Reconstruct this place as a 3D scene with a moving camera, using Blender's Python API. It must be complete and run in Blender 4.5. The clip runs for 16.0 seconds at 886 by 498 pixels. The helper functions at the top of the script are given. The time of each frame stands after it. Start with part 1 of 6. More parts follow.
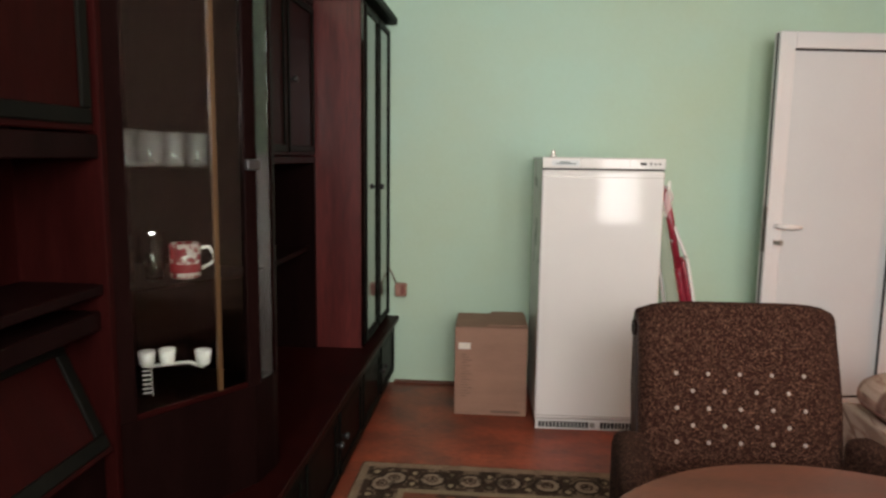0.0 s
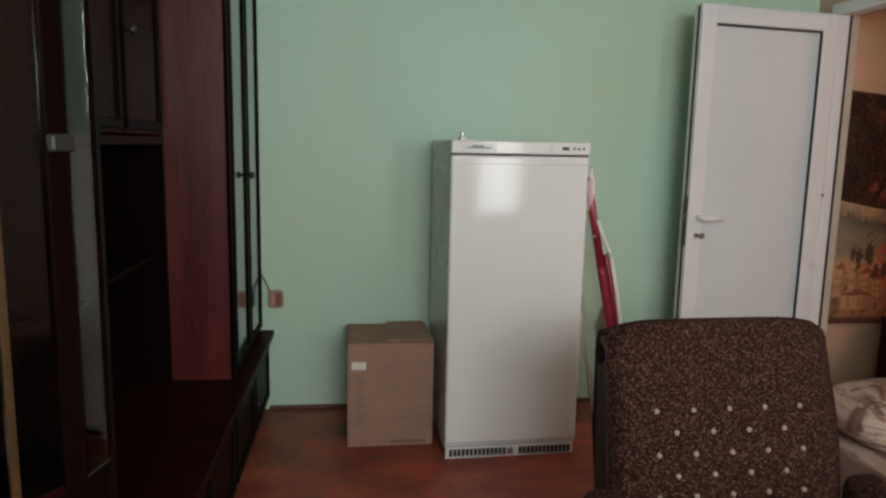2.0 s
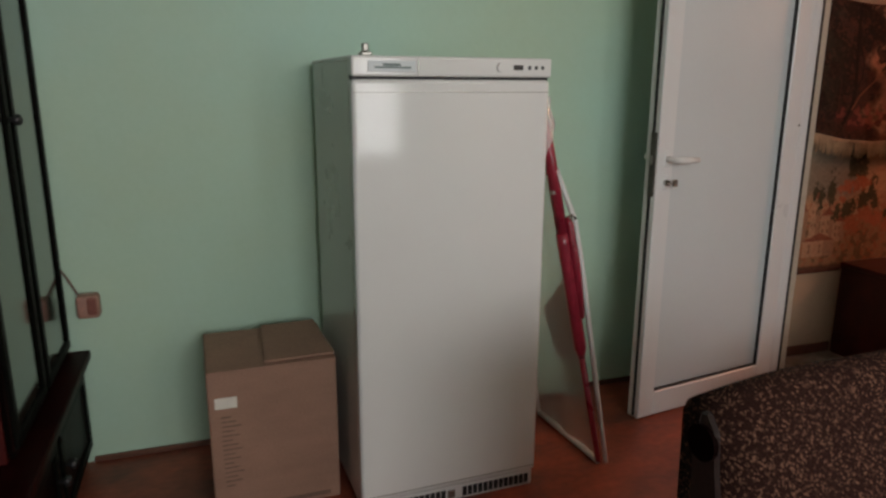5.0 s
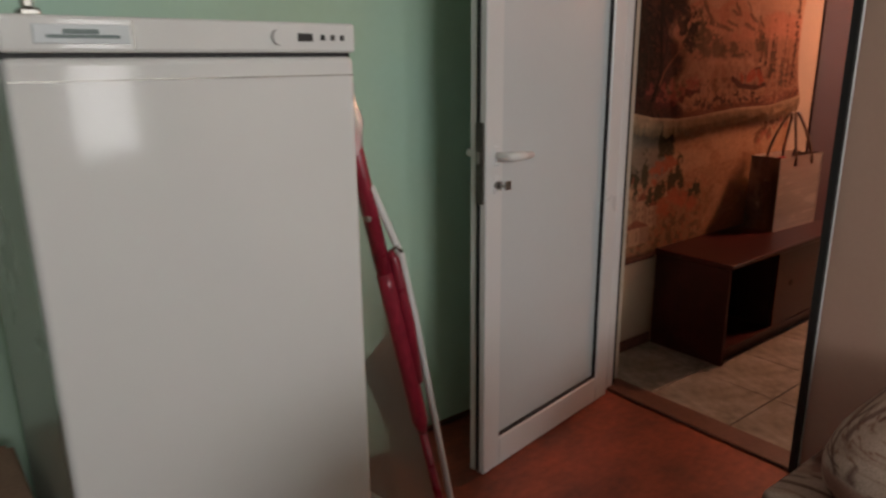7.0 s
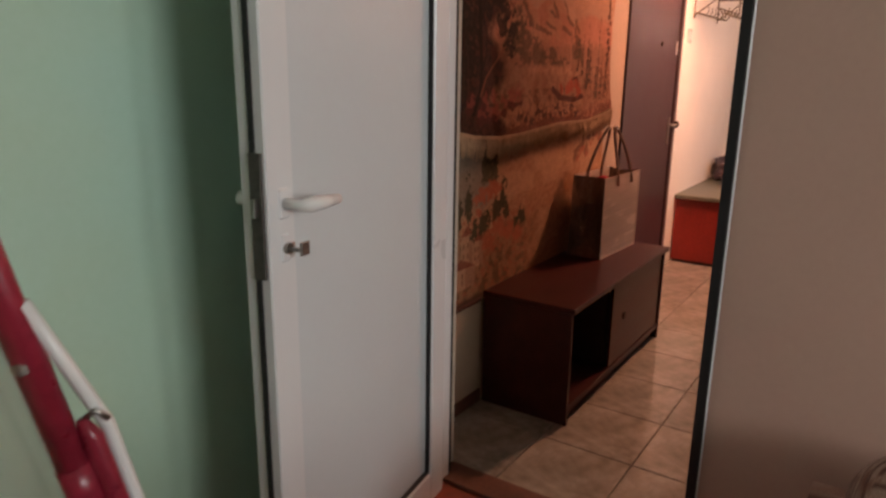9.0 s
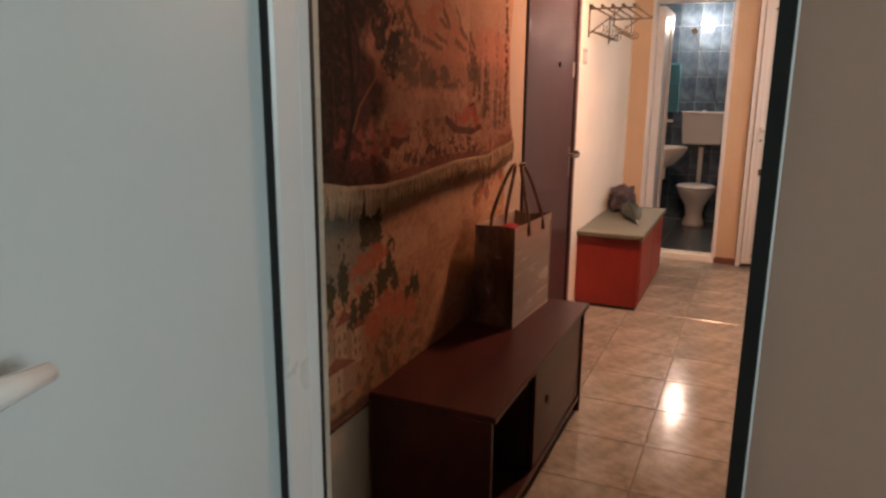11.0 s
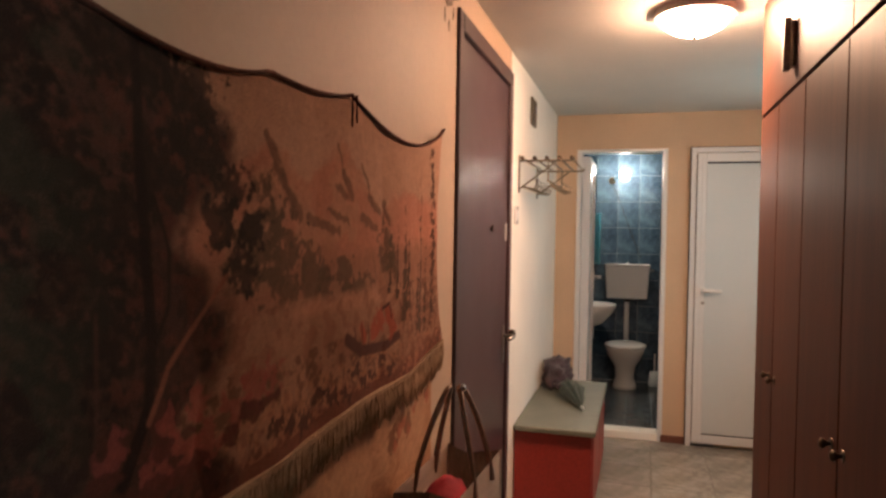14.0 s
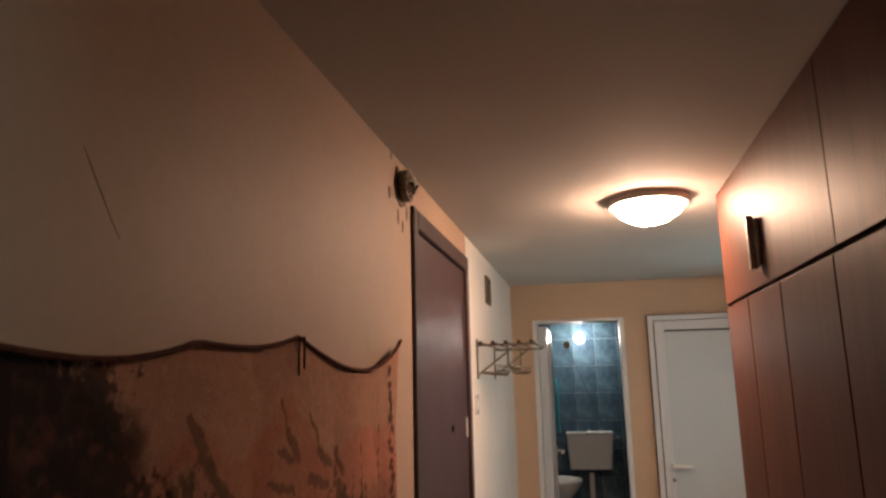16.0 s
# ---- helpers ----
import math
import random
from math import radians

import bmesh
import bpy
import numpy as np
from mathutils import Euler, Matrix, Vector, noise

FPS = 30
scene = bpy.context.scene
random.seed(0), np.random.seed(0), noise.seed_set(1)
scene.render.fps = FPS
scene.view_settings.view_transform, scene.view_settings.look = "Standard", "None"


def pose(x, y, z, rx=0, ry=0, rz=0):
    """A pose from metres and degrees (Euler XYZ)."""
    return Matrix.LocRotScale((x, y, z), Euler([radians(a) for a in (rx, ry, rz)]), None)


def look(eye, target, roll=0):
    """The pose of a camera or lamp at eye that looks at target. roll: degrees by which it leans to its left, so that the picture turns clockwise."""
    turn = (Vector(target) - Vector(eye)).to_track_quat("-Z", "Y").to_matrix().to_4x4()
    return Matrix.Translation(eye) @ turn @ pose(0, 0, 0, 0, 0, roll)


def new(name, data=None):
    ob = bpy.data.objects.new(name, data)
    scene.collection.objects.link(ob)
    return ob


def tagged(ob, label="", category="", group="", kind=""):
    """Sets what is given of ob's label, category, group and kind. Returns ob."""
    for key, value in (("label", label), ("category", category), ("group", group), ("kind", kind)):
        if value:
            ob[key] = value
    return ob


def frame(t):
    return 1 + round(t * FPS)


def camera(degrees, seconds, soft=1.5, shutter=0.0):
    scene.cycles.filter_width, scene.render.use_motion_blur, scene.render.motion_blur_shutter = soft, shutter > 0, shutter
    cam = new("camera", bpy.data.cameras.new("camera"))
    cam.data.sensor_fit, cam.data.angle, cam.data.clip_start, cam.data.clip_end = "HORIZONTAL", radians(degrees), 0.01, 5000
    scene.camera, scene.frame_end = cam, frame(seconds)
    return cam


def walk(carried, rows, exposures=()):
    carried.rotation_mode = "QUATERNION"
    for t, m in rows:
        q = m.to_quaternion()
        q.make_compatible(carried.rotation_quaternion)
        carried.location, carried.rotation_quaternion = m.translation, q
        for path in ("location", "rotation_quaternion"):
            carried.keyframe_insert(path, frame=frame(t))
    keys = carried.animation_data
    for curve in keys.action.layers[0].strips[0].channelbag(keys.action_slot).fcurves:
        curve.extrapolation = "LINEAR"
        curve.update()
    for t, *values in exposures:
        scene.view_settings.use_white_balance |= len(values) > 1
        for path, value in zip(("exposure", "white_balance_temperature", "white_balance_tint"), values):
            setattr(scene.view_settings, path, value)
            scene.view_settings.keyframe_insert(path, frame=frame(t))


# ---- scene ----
cam = camera(65.5, 16.0, 2.5, 0.4)
METRES, EYE, TILT, LEAN, TURN = 5.0, 1.4, 0.0, 0.0, 4.8
ROWS = [
    (0.0, 0.0, 0.0, 0.0, 0.1, -7.66, -0.76),
    (0.5, -0.0017, 0.0322, 0.0019, -4.26, -9.27, -1.35),
    (1.0, -0.0058, 0.0609, 0.0011, -7.31, -9.62, -1.95),
    (1.5, -0.0141, 0.0913, -0.0031, -9.68, -9.39, -1.96),
    (2.0, -0.0262, 0.123, -0.0041, -11.68, -8.56, -1.19),
    (2.5, -0.0345, 0.1555, -0.0031, -14.53, -10.14, -0.12),
    (3.0, -0.0384, 0.1861, -0.0032, -15.8, -11.81, -0.54),
    (5.5, 0.0012, 0.3566, -0.0144, -27.43, -13.66, 0.21),
    (6.0, 0.0128, 0.3924, -0.0139, -32.3, -12.99, 0.91),
    (6.5, 0.0293, 0.4217, -0.0101, -37.74, -14.14, 1.3),
    (7.0, 0.0502, 0.4495, -0.0134, -43.12, -15.32, 0.52),
    (7.5, 0.0765, 0.4789, -0.0197, -47.95, -14.76, 0.43),
    (8.0, 0.103, 0.505, -0.0196, -51.8, -14.97, 1.16),
    (8.5, 0.1286, 0.5265, -0.0169, -56.79, -15.57, 0.17),
    (9.0, 0.1558, 0.5473, -0.0179, -60.7, -14.62, -0.79),
    (9.5, 0.184, 0.5669, -0.0189, -63.8, -12.81, -0.07),
    (12.0, 0.3485, 0.6269, -0.0129, -73.09, -12.59, -1.76),
    (12.5, 0.376, 0.6348, -0.0045, -73.39, -11.26, -2.06),
    (13.0, 0.4062, 0.6445, 0.0005, -74.25, -8.46, -1.79),
    (13.5, 0.4315, 0.656, 0.0043, -75.33, -4.66, -1.41),
    (14.0, 0.4545, 0.666, 0.0121, -78.76, -1.49, -0.88),
    (14.5, 0.4711, 0.6717, 0.0217, -82.07, 0.59, -0.05),
    (15.0, 0.4814, 0.6754, 0.0328, -83.58, 4.19, 0.33),
    (15.5, 0.4862, 0.6772, 0.0428, -83.21, 7.67, 0.79),
    (16.0, 0.4879, 0.6778, 0.0506, -82.88, 10.89, 1.28),
]
EXPOSURES = [(0.0, 0.45, 8790, 53), (0.8, 0.22, 8440, 50), (3.0, -0.04, 8100, 44), (5.5, -0.36, 8250, 48), (7.5, -0.44, 8300, 49), (9.5, -0.15, 8100, 49), (12.0, -0.33, 6750, 16), (13.5, -0.27, 6400, 13), (14.5, -0.7, 6100, 9), (16.0, -1.06, 5850, 7)]
walk(cam, [(t, pose(0, 0, EYE, TILT, LEAN, TURN) @ pose(METRES * x, METRES * y, METRES * z, 90 + pitch, roll, yaw)) for t, x, y, z, yaw, pitch, roll in ROWS], EXPOSURES)

DAY_POWER, DAY_COLOUR, LAMP_COLOUR, LAMP_GLOW, BATH_GLOW = 46.0, (0.66, 1.0, 1.03), (1.0, 0.585, 0.36), 305.0, 460.0
# ---- world and daylight ----
world = bpy.data.worlds.new("sky")
scene.world = world
world.use_nodes = True
wn = world.node_tree
sky = wn.nodes.new("ShaderNodeTexSky")
sky.sky_type = 'NISHITA'
sky.sun_disc = False
sky.sun_elevation, sky.sun_rotation = radians(40), radians(60)
wn.links.new(sky.outputs[0], wn.nodes["Background"].inputs[0])
wn.nodes["Background"].inputs[1].default_value = 0.1
sun = new("sun", bpy.data.lights.new("sun", 'SUN'))
sun.data.energy, sun.data.angle, sun.data.color = 2.0, radians(0.6), (1.0, 0.95, 0.88)
sun.matrix_world = look((30, 22, 30), (0, 0, 0))
# daylight that enters by two windows behind the start of the walk
SOUTH = -0.8
# the wide, high second window is unseen, added for softer light
WINDOWS = ((1.38, 1.86, 0.66, 2.3, 0.55), (-0.35, 1.0, 1.45, 2.4, 1.3))
for x0, x1, z0, z1, share in WINDOWS:
    day = new("window_daylight", bpy.data.lights.new("window_daylight", 'AREA'))
    day.data.shape, day.data.size, day.data.size_y = 'RECTANGLE', x1 - x0 - 0.06, z1 - z0 - 0.06
    day.data.energy, day.data.color = DAY_POWER * share * (x1 - x0) * (z1 - z0), DAY_COLOUR
    day.matrix_world = look(((x0 + x1) / 2, SOUTH - 0.12, (z0 + z1) / 2), ((x0 + x1) / 2, 5, (z0 + z1) / 2))
# daylight from the side passage past the wardrobe, by a window in its far wall
HALL_WINDOW = (5.35, 6.45, 0.95, 2.05)


# ---- materials ----
def material(name, base, rough=0.6, vary=0.12, scale=3.0, fine=90.0, bump=0.05, metal=0.0, tint=None, coat=0.0, stretch=(1, 1, 1), spec=0.5, rvary=0.1, cover=0.35):
    """Base colour with broad stains and fine grain, roughness variation and small relief."""
    m = bpy.data.materials.new(name)
    m.use_nodes = True
    nt = m.node_tree
    b = nt.nodes["Principled BSDF"]
    tc = nt.nodes.new("ShaderNodeTexCoord")
    mp = nt.nodes.new("ShaderNodeMapping")
    mp.inputs["Scale"].default_value = stretch
    nt.links.new(tc.outputs["Object"], mp.inputs["Vector"])
    big = nt.nodes.new("ShaderNodeTexNoise")
    big.inputs["Scale"].default_value, big.inputs["Detail"].default_value, big.inputs["Roughness"].default_value = scale, 5, 0.6
    small = nt.nodes.new("ShaderNodeTexNoise")
    small.inputs["Scale"].default_value, small.inputs["Detail"].default_value = fine, 3
    for n in (big, small):
        nt.links.new(mp.outputs[0], n.inputs["Vector"])
    ramp = nt.nodes.new("ShaderNodeValToRGB")
    lo = [c * (1 - vary) for c in base]
    hi = [min(1, c * (1 + vary)) for c in base]
    if tint:
        lo = list(tint)
    ramp.color_ramp.elements[0].position, ramp.color_ramp.elements[1].position = 0.5 - cover / 2, 0.5 + cover / 2
    ramp.color_ramp.elements[0].color, ramp.color_ramp.elements[1].color = (*lo, 1), (*hi, 1)
    nt.links.new(big.outputs["Fac"], ramp.inputs["Fac"])
    mix = nt.nodes.new("ShaderNodeMix")
    mix.data_type, mix.blend_type = 'RGBA', 'OVERLAY'
    mix.inputs["Factor"].default_value = min(1.0, 0.15 + vary) if vary > 0.065 else vary
    nt.links.new(ramp.outputs[0], mix.inputs["A"])
    nt.links.new(small.outputs["Fac"], mix.inputs["B"])
    nt.links.new(mix.outputs["Result"], b.inputs["Base Color"])
    rr = nt.nodes.new("ShaderNodeMapRange")
    rr.inputs["To Min"].default_value, rr.inputs["To Max"].default_value = max(0.02, rough - rvary), min(1, rough + rvary)
    nt.links.new(big.outputs["Fac"], rr.inputs["Value"])
    nt.links.new(rr.outputs[0], b.inputs["Roughness"])
    b.inputs["Metallic"].default_value = metal
    b.inputs["Coat Weight"].default_value = coat
    b.inputs["Coat Roughness"].default_value = 0.12
    b.inputs["Specular IOR Level"].default_value = spec
    if bump:
        bp = nt.nodes.new("ShaderNodeBump")
        bp.inputs["Strength"].default_value, bp.inputs["Distance"].default_value = bump, 0.01
        nt.links.new(small.outputs["Fac"], bp.inputs["Height"])
        nt.links.new(bp.outputs[0], b.inputs["Normal"])
    return m


def painted(name, rough=0.9, bump=0.4, weave=420.0, spec=0.2):
    """Cloth whose dyed picture comes from the mesh's colour layer, with a woven relief."""
    m = material(name, (0.5, 0.5, 0.5), rough, spec=spec)
    nt = m.node_tree
    b = nt.nodes["Principled BSDF"]
    at = nt.nodes.new("ShaderNodeVertexColor")
    at.layer_name = "dye"
    n = nt.nodes.new("ShaderNodeTexNoise")
    n.inputs["Scale"].default_value, n.inputs["Detail"].default_value = weave, 2
    tc = nt.nodes.new("ShaderNodeTexCoord")
    nt.links.new(tc.outputs["Object"], n.inputs["Vector"])
    mix = nt.nodes.new("ShaderNodeMix")
    mix.data_type, mix.blend_type = 'RGBA', 'OVERLAY'
    mix.inputs["Factor"].default_value = 0.5
    nt.links.new(at.outputs[0], mix.inputs["A"])
    nt.links.new(n.outputs["Fac"], mix.inputs["B"])
    nt.links.new(mix.outputs["Result"], b.inputs["Base Color"])
    bp = nt.nodes.new("ShaderNodeBump")
    bp.inputs["Strength"].default_value, bp.inputs["Distance"].default_value = bump, 0.004
    nt.links.new(n.outputs["Fac"], bp.inputs["Height"])
    nt.links.new(bp.outputs[0], b.inputs["Normal"])
    return m


def speckled(name, ground, fleck, scale=90.0, share=0.33, rough=0.95, bump=0.6):
    """Looped upholstery: dark ground with small light tufts."""
    m = material(name, ground, rough, spec=0.15)
    nt = m.node_tree
    b = nt.nodes["Principled BSDF"]
    tc = nt.nodes.new("ShaderNodeTexCoord")
    v = nt.nodes.new("ShaderNodeTexVoronoi")
    v.inputs["Scale"].default_value = scale
    v.inputs["Randomness"].default_value = 1.0
    nt.links.new(tc.outputs["Object"], v.inputs["Vector"])
    sep = nt.nodes.new("ShaderNodeSeparateColor")
    nt.links.new(v.outputs["Color"], sep.inputs[0])
    r = nt.nodes.new("ShaderNodeValToRGB")
    e = r.color_ramp.elements
    e[0].position, e[0].color = 1 - share - 0.12, (*ground, 1)
    e[1].position, e[1].color = 1 - share * 0.35, (*fleck, 1)
    nt.links.new(sep.outputs[0], r.inputs["Fac"])
    nt.links.new(r.outputs[0], b.inputs["Base Color"])
    bp = nt.nodes.new("ShaderNodeBump")
    bp.inputs["Strength"].default_value, bp.inputs["Distance"].default_value, bp.invert = bump, 0.006, True
    nt.links.new(v.outputs["Distance"], bp.inputs["Height"])
    nt.links.new(bp.outputs[0], b.inputs["Normal"])
    return m


def pieces(name, base, rough, vary=0.25, **more):
    """Like material(), and each separate tile takes its own shade."""
    m = material(name, base, rough, vary, **more)
    nt = m.node_tree
    b = nt.nodes["Principled BSDF"]
    src = b.inputs["Base Color"].links[0].from_socket
    oi = nt.nodes.new("ShaderNodeObjectInfo")
    mr = nt.nodes.new("ShaderNodeMapRange")
    mr.inputs["To Min"].default_value, mr.inputs["To Max"].default_value = 0.88, 1.1
    nt.links.new(oi.outputs["Random"], mr.inputs["Value"])
    hs = nt.nodes.new("ShaderNodeHueSaturation")
    nt.links.new(mr.outputs[0], hs.inputs["Value"])
    nt.links.new(src, hs.inputs["Color"])
    nt.links.new(hs.outputs[0], b.inputs["Base Color"])
    return m


def glowing(name, colour, strength):
    m = bpy.data.materials.new(name)
    m.use_nodes = True
    b = m.node_tree.nodes["Principled BSDF"]
    b.inputs["Base Color"].default_value = (*colour, 1)
    b.inputs["Emission Color"].default_value = (*colour, 1)
    b.inputs["Emission Strength"].default_value = strength
    return m


def clear(name, colour=(1, 1, 1), rough=0.02, ior=1.45):
    m = bpy.data.materials.new(name)
    m.use_nodes = True
    b = m.node_tree.nodes["Principled BSDF"]
    b.inputs["Base Color"].default_value = (*colour, 1)
    b.inputs["Transmission Weight"].default_value = 1
    b.inputs["Roughness"].default_value, b.inputs["IOR"].default_value = rough, ior
    return m


GREEN = material("green_wall_paint", (0.375, 0.64, 0.545), 0.6, 0.04, 0.7, 60, 0.004, tint=(0.445, 0.615, 0.45))
PEACH = material("cream_peach_wall_paint", (0.50, 0.345, 0.243), 0.6, 0.06, 1.5, 60, 0.01, tint=(0.43, 0.315, 0.215))
ENDWALL = material("orange_cream_wall_paint", (0.60, 0.43, 0.285), 0.6, 0.06, 1.5, 60, 0.01)
# Cream darkened on the trim to offset the daylight that falls there.
TRIMPAINT = material("dimmed_cream_trim_paint", (0.52, 0.46, 0.37), 0.55, 0.08, 5, 90, 0.03)
PINK = material("pinkish_wall_paint", (0.63, 0.375, 0.295), 0.6, 0.05, 1.2, 60, 0.008)
CREAM = material("cream_wall_paint", (0.94, 0.91, 0.83), 0.6, 0.04, 1.5, 120, 0.02)
CEIL = material("ceiling_whitewash", (0.66, 0.63, 0.58), 0.8, 0.06, 1.0, 60, 0.08)
REDFLOOR = material("red_painted_boards", (0.30, 0.058, 0.028), 0.46, 0.3, 3.4, 28, 0.06, tint=(0.15, 0.034, 0.020), stretch=(1, 1.5, 1))
SKIRT = material("brown_skirting", (0.14, 0.05, 0.03), 0.5, 0.2, 4, 60, 0.05)
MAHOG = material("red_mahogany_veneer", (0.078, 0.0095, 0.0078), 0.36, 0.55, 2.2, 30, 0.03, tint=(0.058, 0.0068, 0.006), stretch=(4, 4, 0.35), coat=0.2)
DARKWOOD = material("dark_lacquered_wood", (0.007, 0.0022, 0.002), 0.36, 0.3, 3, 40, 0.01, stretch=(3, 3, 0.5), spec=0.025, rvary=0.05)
GLOSSDOOR = material("dark_glossy_lacquer", (0.006, 0.003, 0.0026), 0.07, 0.3, 3, 40, 0.0, stretch=(3, 3, 0.5), spec=0.6, coat=0.6, rvary=0.02)
# Dark red wood, taken darker than MAHOG to hold the fronts' shade.
DARKRED = material("dark_red_shaded_veneer", (0.018, 0.0026, 0.0023), 0.36, 0.3, 2.2, 40, 0.01, stretch=(4, 4, 0.4), spec=0.025, rvary=0.06)
EDGE = material("dark_green_black_edging", (0.005, 0.005, 0.004), 0.45, 0.2, 5, 60, 0.02, spec=0.03)
GOLD = material("golden_oak_strip", (0.08, 0.036, 0.014), 0.4, 0.2, 6, 60, 0.03)
ENAMEL = material("white_enamel", (0.76, 0.75, 0.73), 0.085, 0.02, 1.5, 30, 0.0, rvary=0.02, spec=0.42)
ENAMEL_SIDE = material("grey_white_sheet_steel", (0.68, 0.67, 0.64), 0.3, 0.04, 1.5, 200, 0.02)
UPVC = material("white_plastic_profile", (0.70, 0.71, 0.71), 0.3, 0.02, 2, 60, 0.0)
PANEL = material("white_plastic_panel", (0.595, 0.645, 0.655), 0.38, 0.03, 1.2, 60, 0.0)
SEAL = material("black_rubber_seal", (0.012, 0.012, 0.012), 0.6, 0.1, 20, 90, 0.0)
STEEL = material("dull_steel", (0.35, 0.33, 0.30), 0.4, 0.2, 12, 90, 0.03, metal=1.0)
DARKSTEEL = material("dark_oxidised_steel", (0.10, 0.09, 0.08), 0.5, 0.2, 20, 90, 0.03, metal=0.6)
BRASS = material("old_brass", (0.12, 0.085, 0.06), 0.45, 0.2, 20, 90, 0.02, metal=1.0)
DARKPLASTIC = material("black_plastic", (0.02, 0.02, 0.02), 0.4, 0.1, 20, 90, 0.0)
CARD = material("brown_cardboard", (0.345, 0.178, 0.124), 0.85, 0.12, 4, 120, 0.08, stretch=(1, 1, 3))
CARDMARK = material("brown_print", (0.20, 0.108, 0.076), 0.85, 0.2, 40, 120, 0.0)
PAPER = material("white_paper_label", (0.72, 0.66, 0.58), 0.8, 0.06, 20, 90, 0.0)
REDTUBE = material("red_lacquered_tube", (0.30, 0.02, 0.036), 0.3, 0.2, 8, 60, 0.02)
FILM = clear("plastic_film", (0.9, 0.92, 0.9), 0.22, 1.18)
FILM.node_tree.nodes["Principled BSDF"].inputs["Transmission Weight"].default_value = 0.64
GREYCLOTH = material("grey_print_on_film", (0.3, 0.3, 0.32), 0.6, 0.1, 8, 60, 0.02)
TUFT = speckled("brown_speckled_boucle", (0.026, 0.0070, 0.0046), (0.19, 0.085, 0.054), 330.0, 0.15)
CHAIRSIDE = material("dark_leatherette", (0.03, 0.014, 0.012), 0.45, 0.3, 8, 150, 0.1)
BUTTON = material("pale_button", (0.33, 0.25, 0.215), 0.5, 0.1, 30, 90, 0.0)
TABLETOP = material("brown_varnished_tabletop", (0.14, 0.040, 0.023), 0.4, 0.25, 2, 40, 0.03, stretch=(1, 6, 1))
TILE = pieces("marbled_floor_tile", (0.35, 0.325, 0.28), 0.13, 0.2, scale=7, fine=30, bump=0.015, tint=(0.215, 0.195, 0.16), rvary=0.04, cover=0.45)
GROUT = material("grey_grout", (0.20, 0.18, 0.14), 0.9, 0.2, 20, 200, 0.1)
BLUETILE = pieces("blue_glazed_tile", (0.075, 0.12, 0.16), 0.1, 0.4, scale=9, fine=60, bump=0.02, tint=(0.022, 0.045, 0.075), rvary=0.05)
BLUEFLOOR = pieces("blue_grey_floor_tile", (0.075, 0.095, 0.105), 0.25, 0.3, scale=8, fine=60, bump=0.02, rvary=0.08)
BLUEGROUT = material("blue_grey_grout", (0.22, 0.27, 0.31), 0.9, 0.2, 20, 200, 0.1)
TURQ = material("turquoise_plastic", (0.08, 0.36, 0.46), 0.35, 0.1, 4, 60, 0.0)
CERAMIC = material("white_ceramic", (0.72, 0.72, 0.70), 0.12, 0.02, 2, 40, 0.0, rvary=0.04)
PIPE = material("white_pipe", (0.7, 0.7, 0.68), 0.35, 0.03, 4, 60, 0.0)
BENCHWOOD = material("dark_red_brown_veneer", (0.048, 0.0105, 0.0085), 0.34, 0.3, 2, 40, 0.02, stretch=(0.5, 4, 4), spec=0.3)
BENCHIN = material("dark_cabinet_inside", (0.035, 0.012, 0.010), 0.6, 0.2, 4, 60, 0.02)
REDCAB = material("red_painted_board", (0.29, 0.030, 0.023), 0.45, 0.15, 3, 60, 0.03)
GREYTOP = material("grey_green_worktop", (0.14, 0.15, 0.12), 0.45, 0.2, 6, 90, 0.04)
ENTRY = material("purple_brown_door_leather", (0.06, 0.03, 0.034), 0.4, 0.15, 3, 110, 0.06)
ENTRYFRAME = material("brown_door_frame", (0.055, 0.03, 0.03), 0.4, 0.2, 6, 80, 0.04)
WARD = material("brown_wood_laminate", (0.092, 0.034, 0.020), 0.5, 0.16, 2.0, 26, 0.0, stretch=(7, 7, 0.3), tint=(0.066, 0.024, 0.0142), rvary=0.02, spec=0.11)
# Darker copy of WARD: shade of gaps, plinths and near side as colour.
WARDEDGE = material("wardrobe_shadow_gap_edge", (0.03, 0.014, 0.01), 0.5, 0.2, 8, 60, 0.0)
PICTURE = painted("woven_picture_cloth")
FRINGE = material("cream_wool_fringe", (0.44, 0.295, 0.185), 0.95, 0.25, 12, 200, 0.2, spec=0.1)
ROPE = material("dark_braid", (0.11, 0.045, 0.032), 0.9, 0.3, 40, 200, 0.3, spec=0.1)
FLORAL = painted("printed_sofa_cover", 0.9, 0.2, 300.0)
RUGCLOTH = painted("patterned_rug_pile", 0.98, 0.6, 240.0, 0.1)
BAGPAPER = material("silver_laminated_paper", (0.86, 0.79, 0.71), 0.26, 0.14, 3, 90, 0.03, stretch=(0.6, 3, 6), coat=0.4)
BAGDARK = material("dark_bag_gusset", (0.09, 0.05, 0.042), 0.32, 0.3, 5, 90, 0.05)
BAGSIDE = material("crinkled_silver_brown_film", (0.30, 0.22, 0.175), 0.24, 0.4, 7, 60, 0.12, metal=0.45, stretch=(1, 2, 0.7))
BAGRED = material("red_cloth_in_bag", (0.42, 0.02, 0.04), 0.8, 0.2, 12, 120, 0.2)
BAGROPE = material("brown_leather_handle", (0.32, 0.215, 0.16), 0.25, 0.2, 12, 90, 0.05)
WIRE = material("grey_brown_wire", (0.22, 0.18, 0.13), 0.4, 0.2, 12, 90, 0.02, metal=0.7)
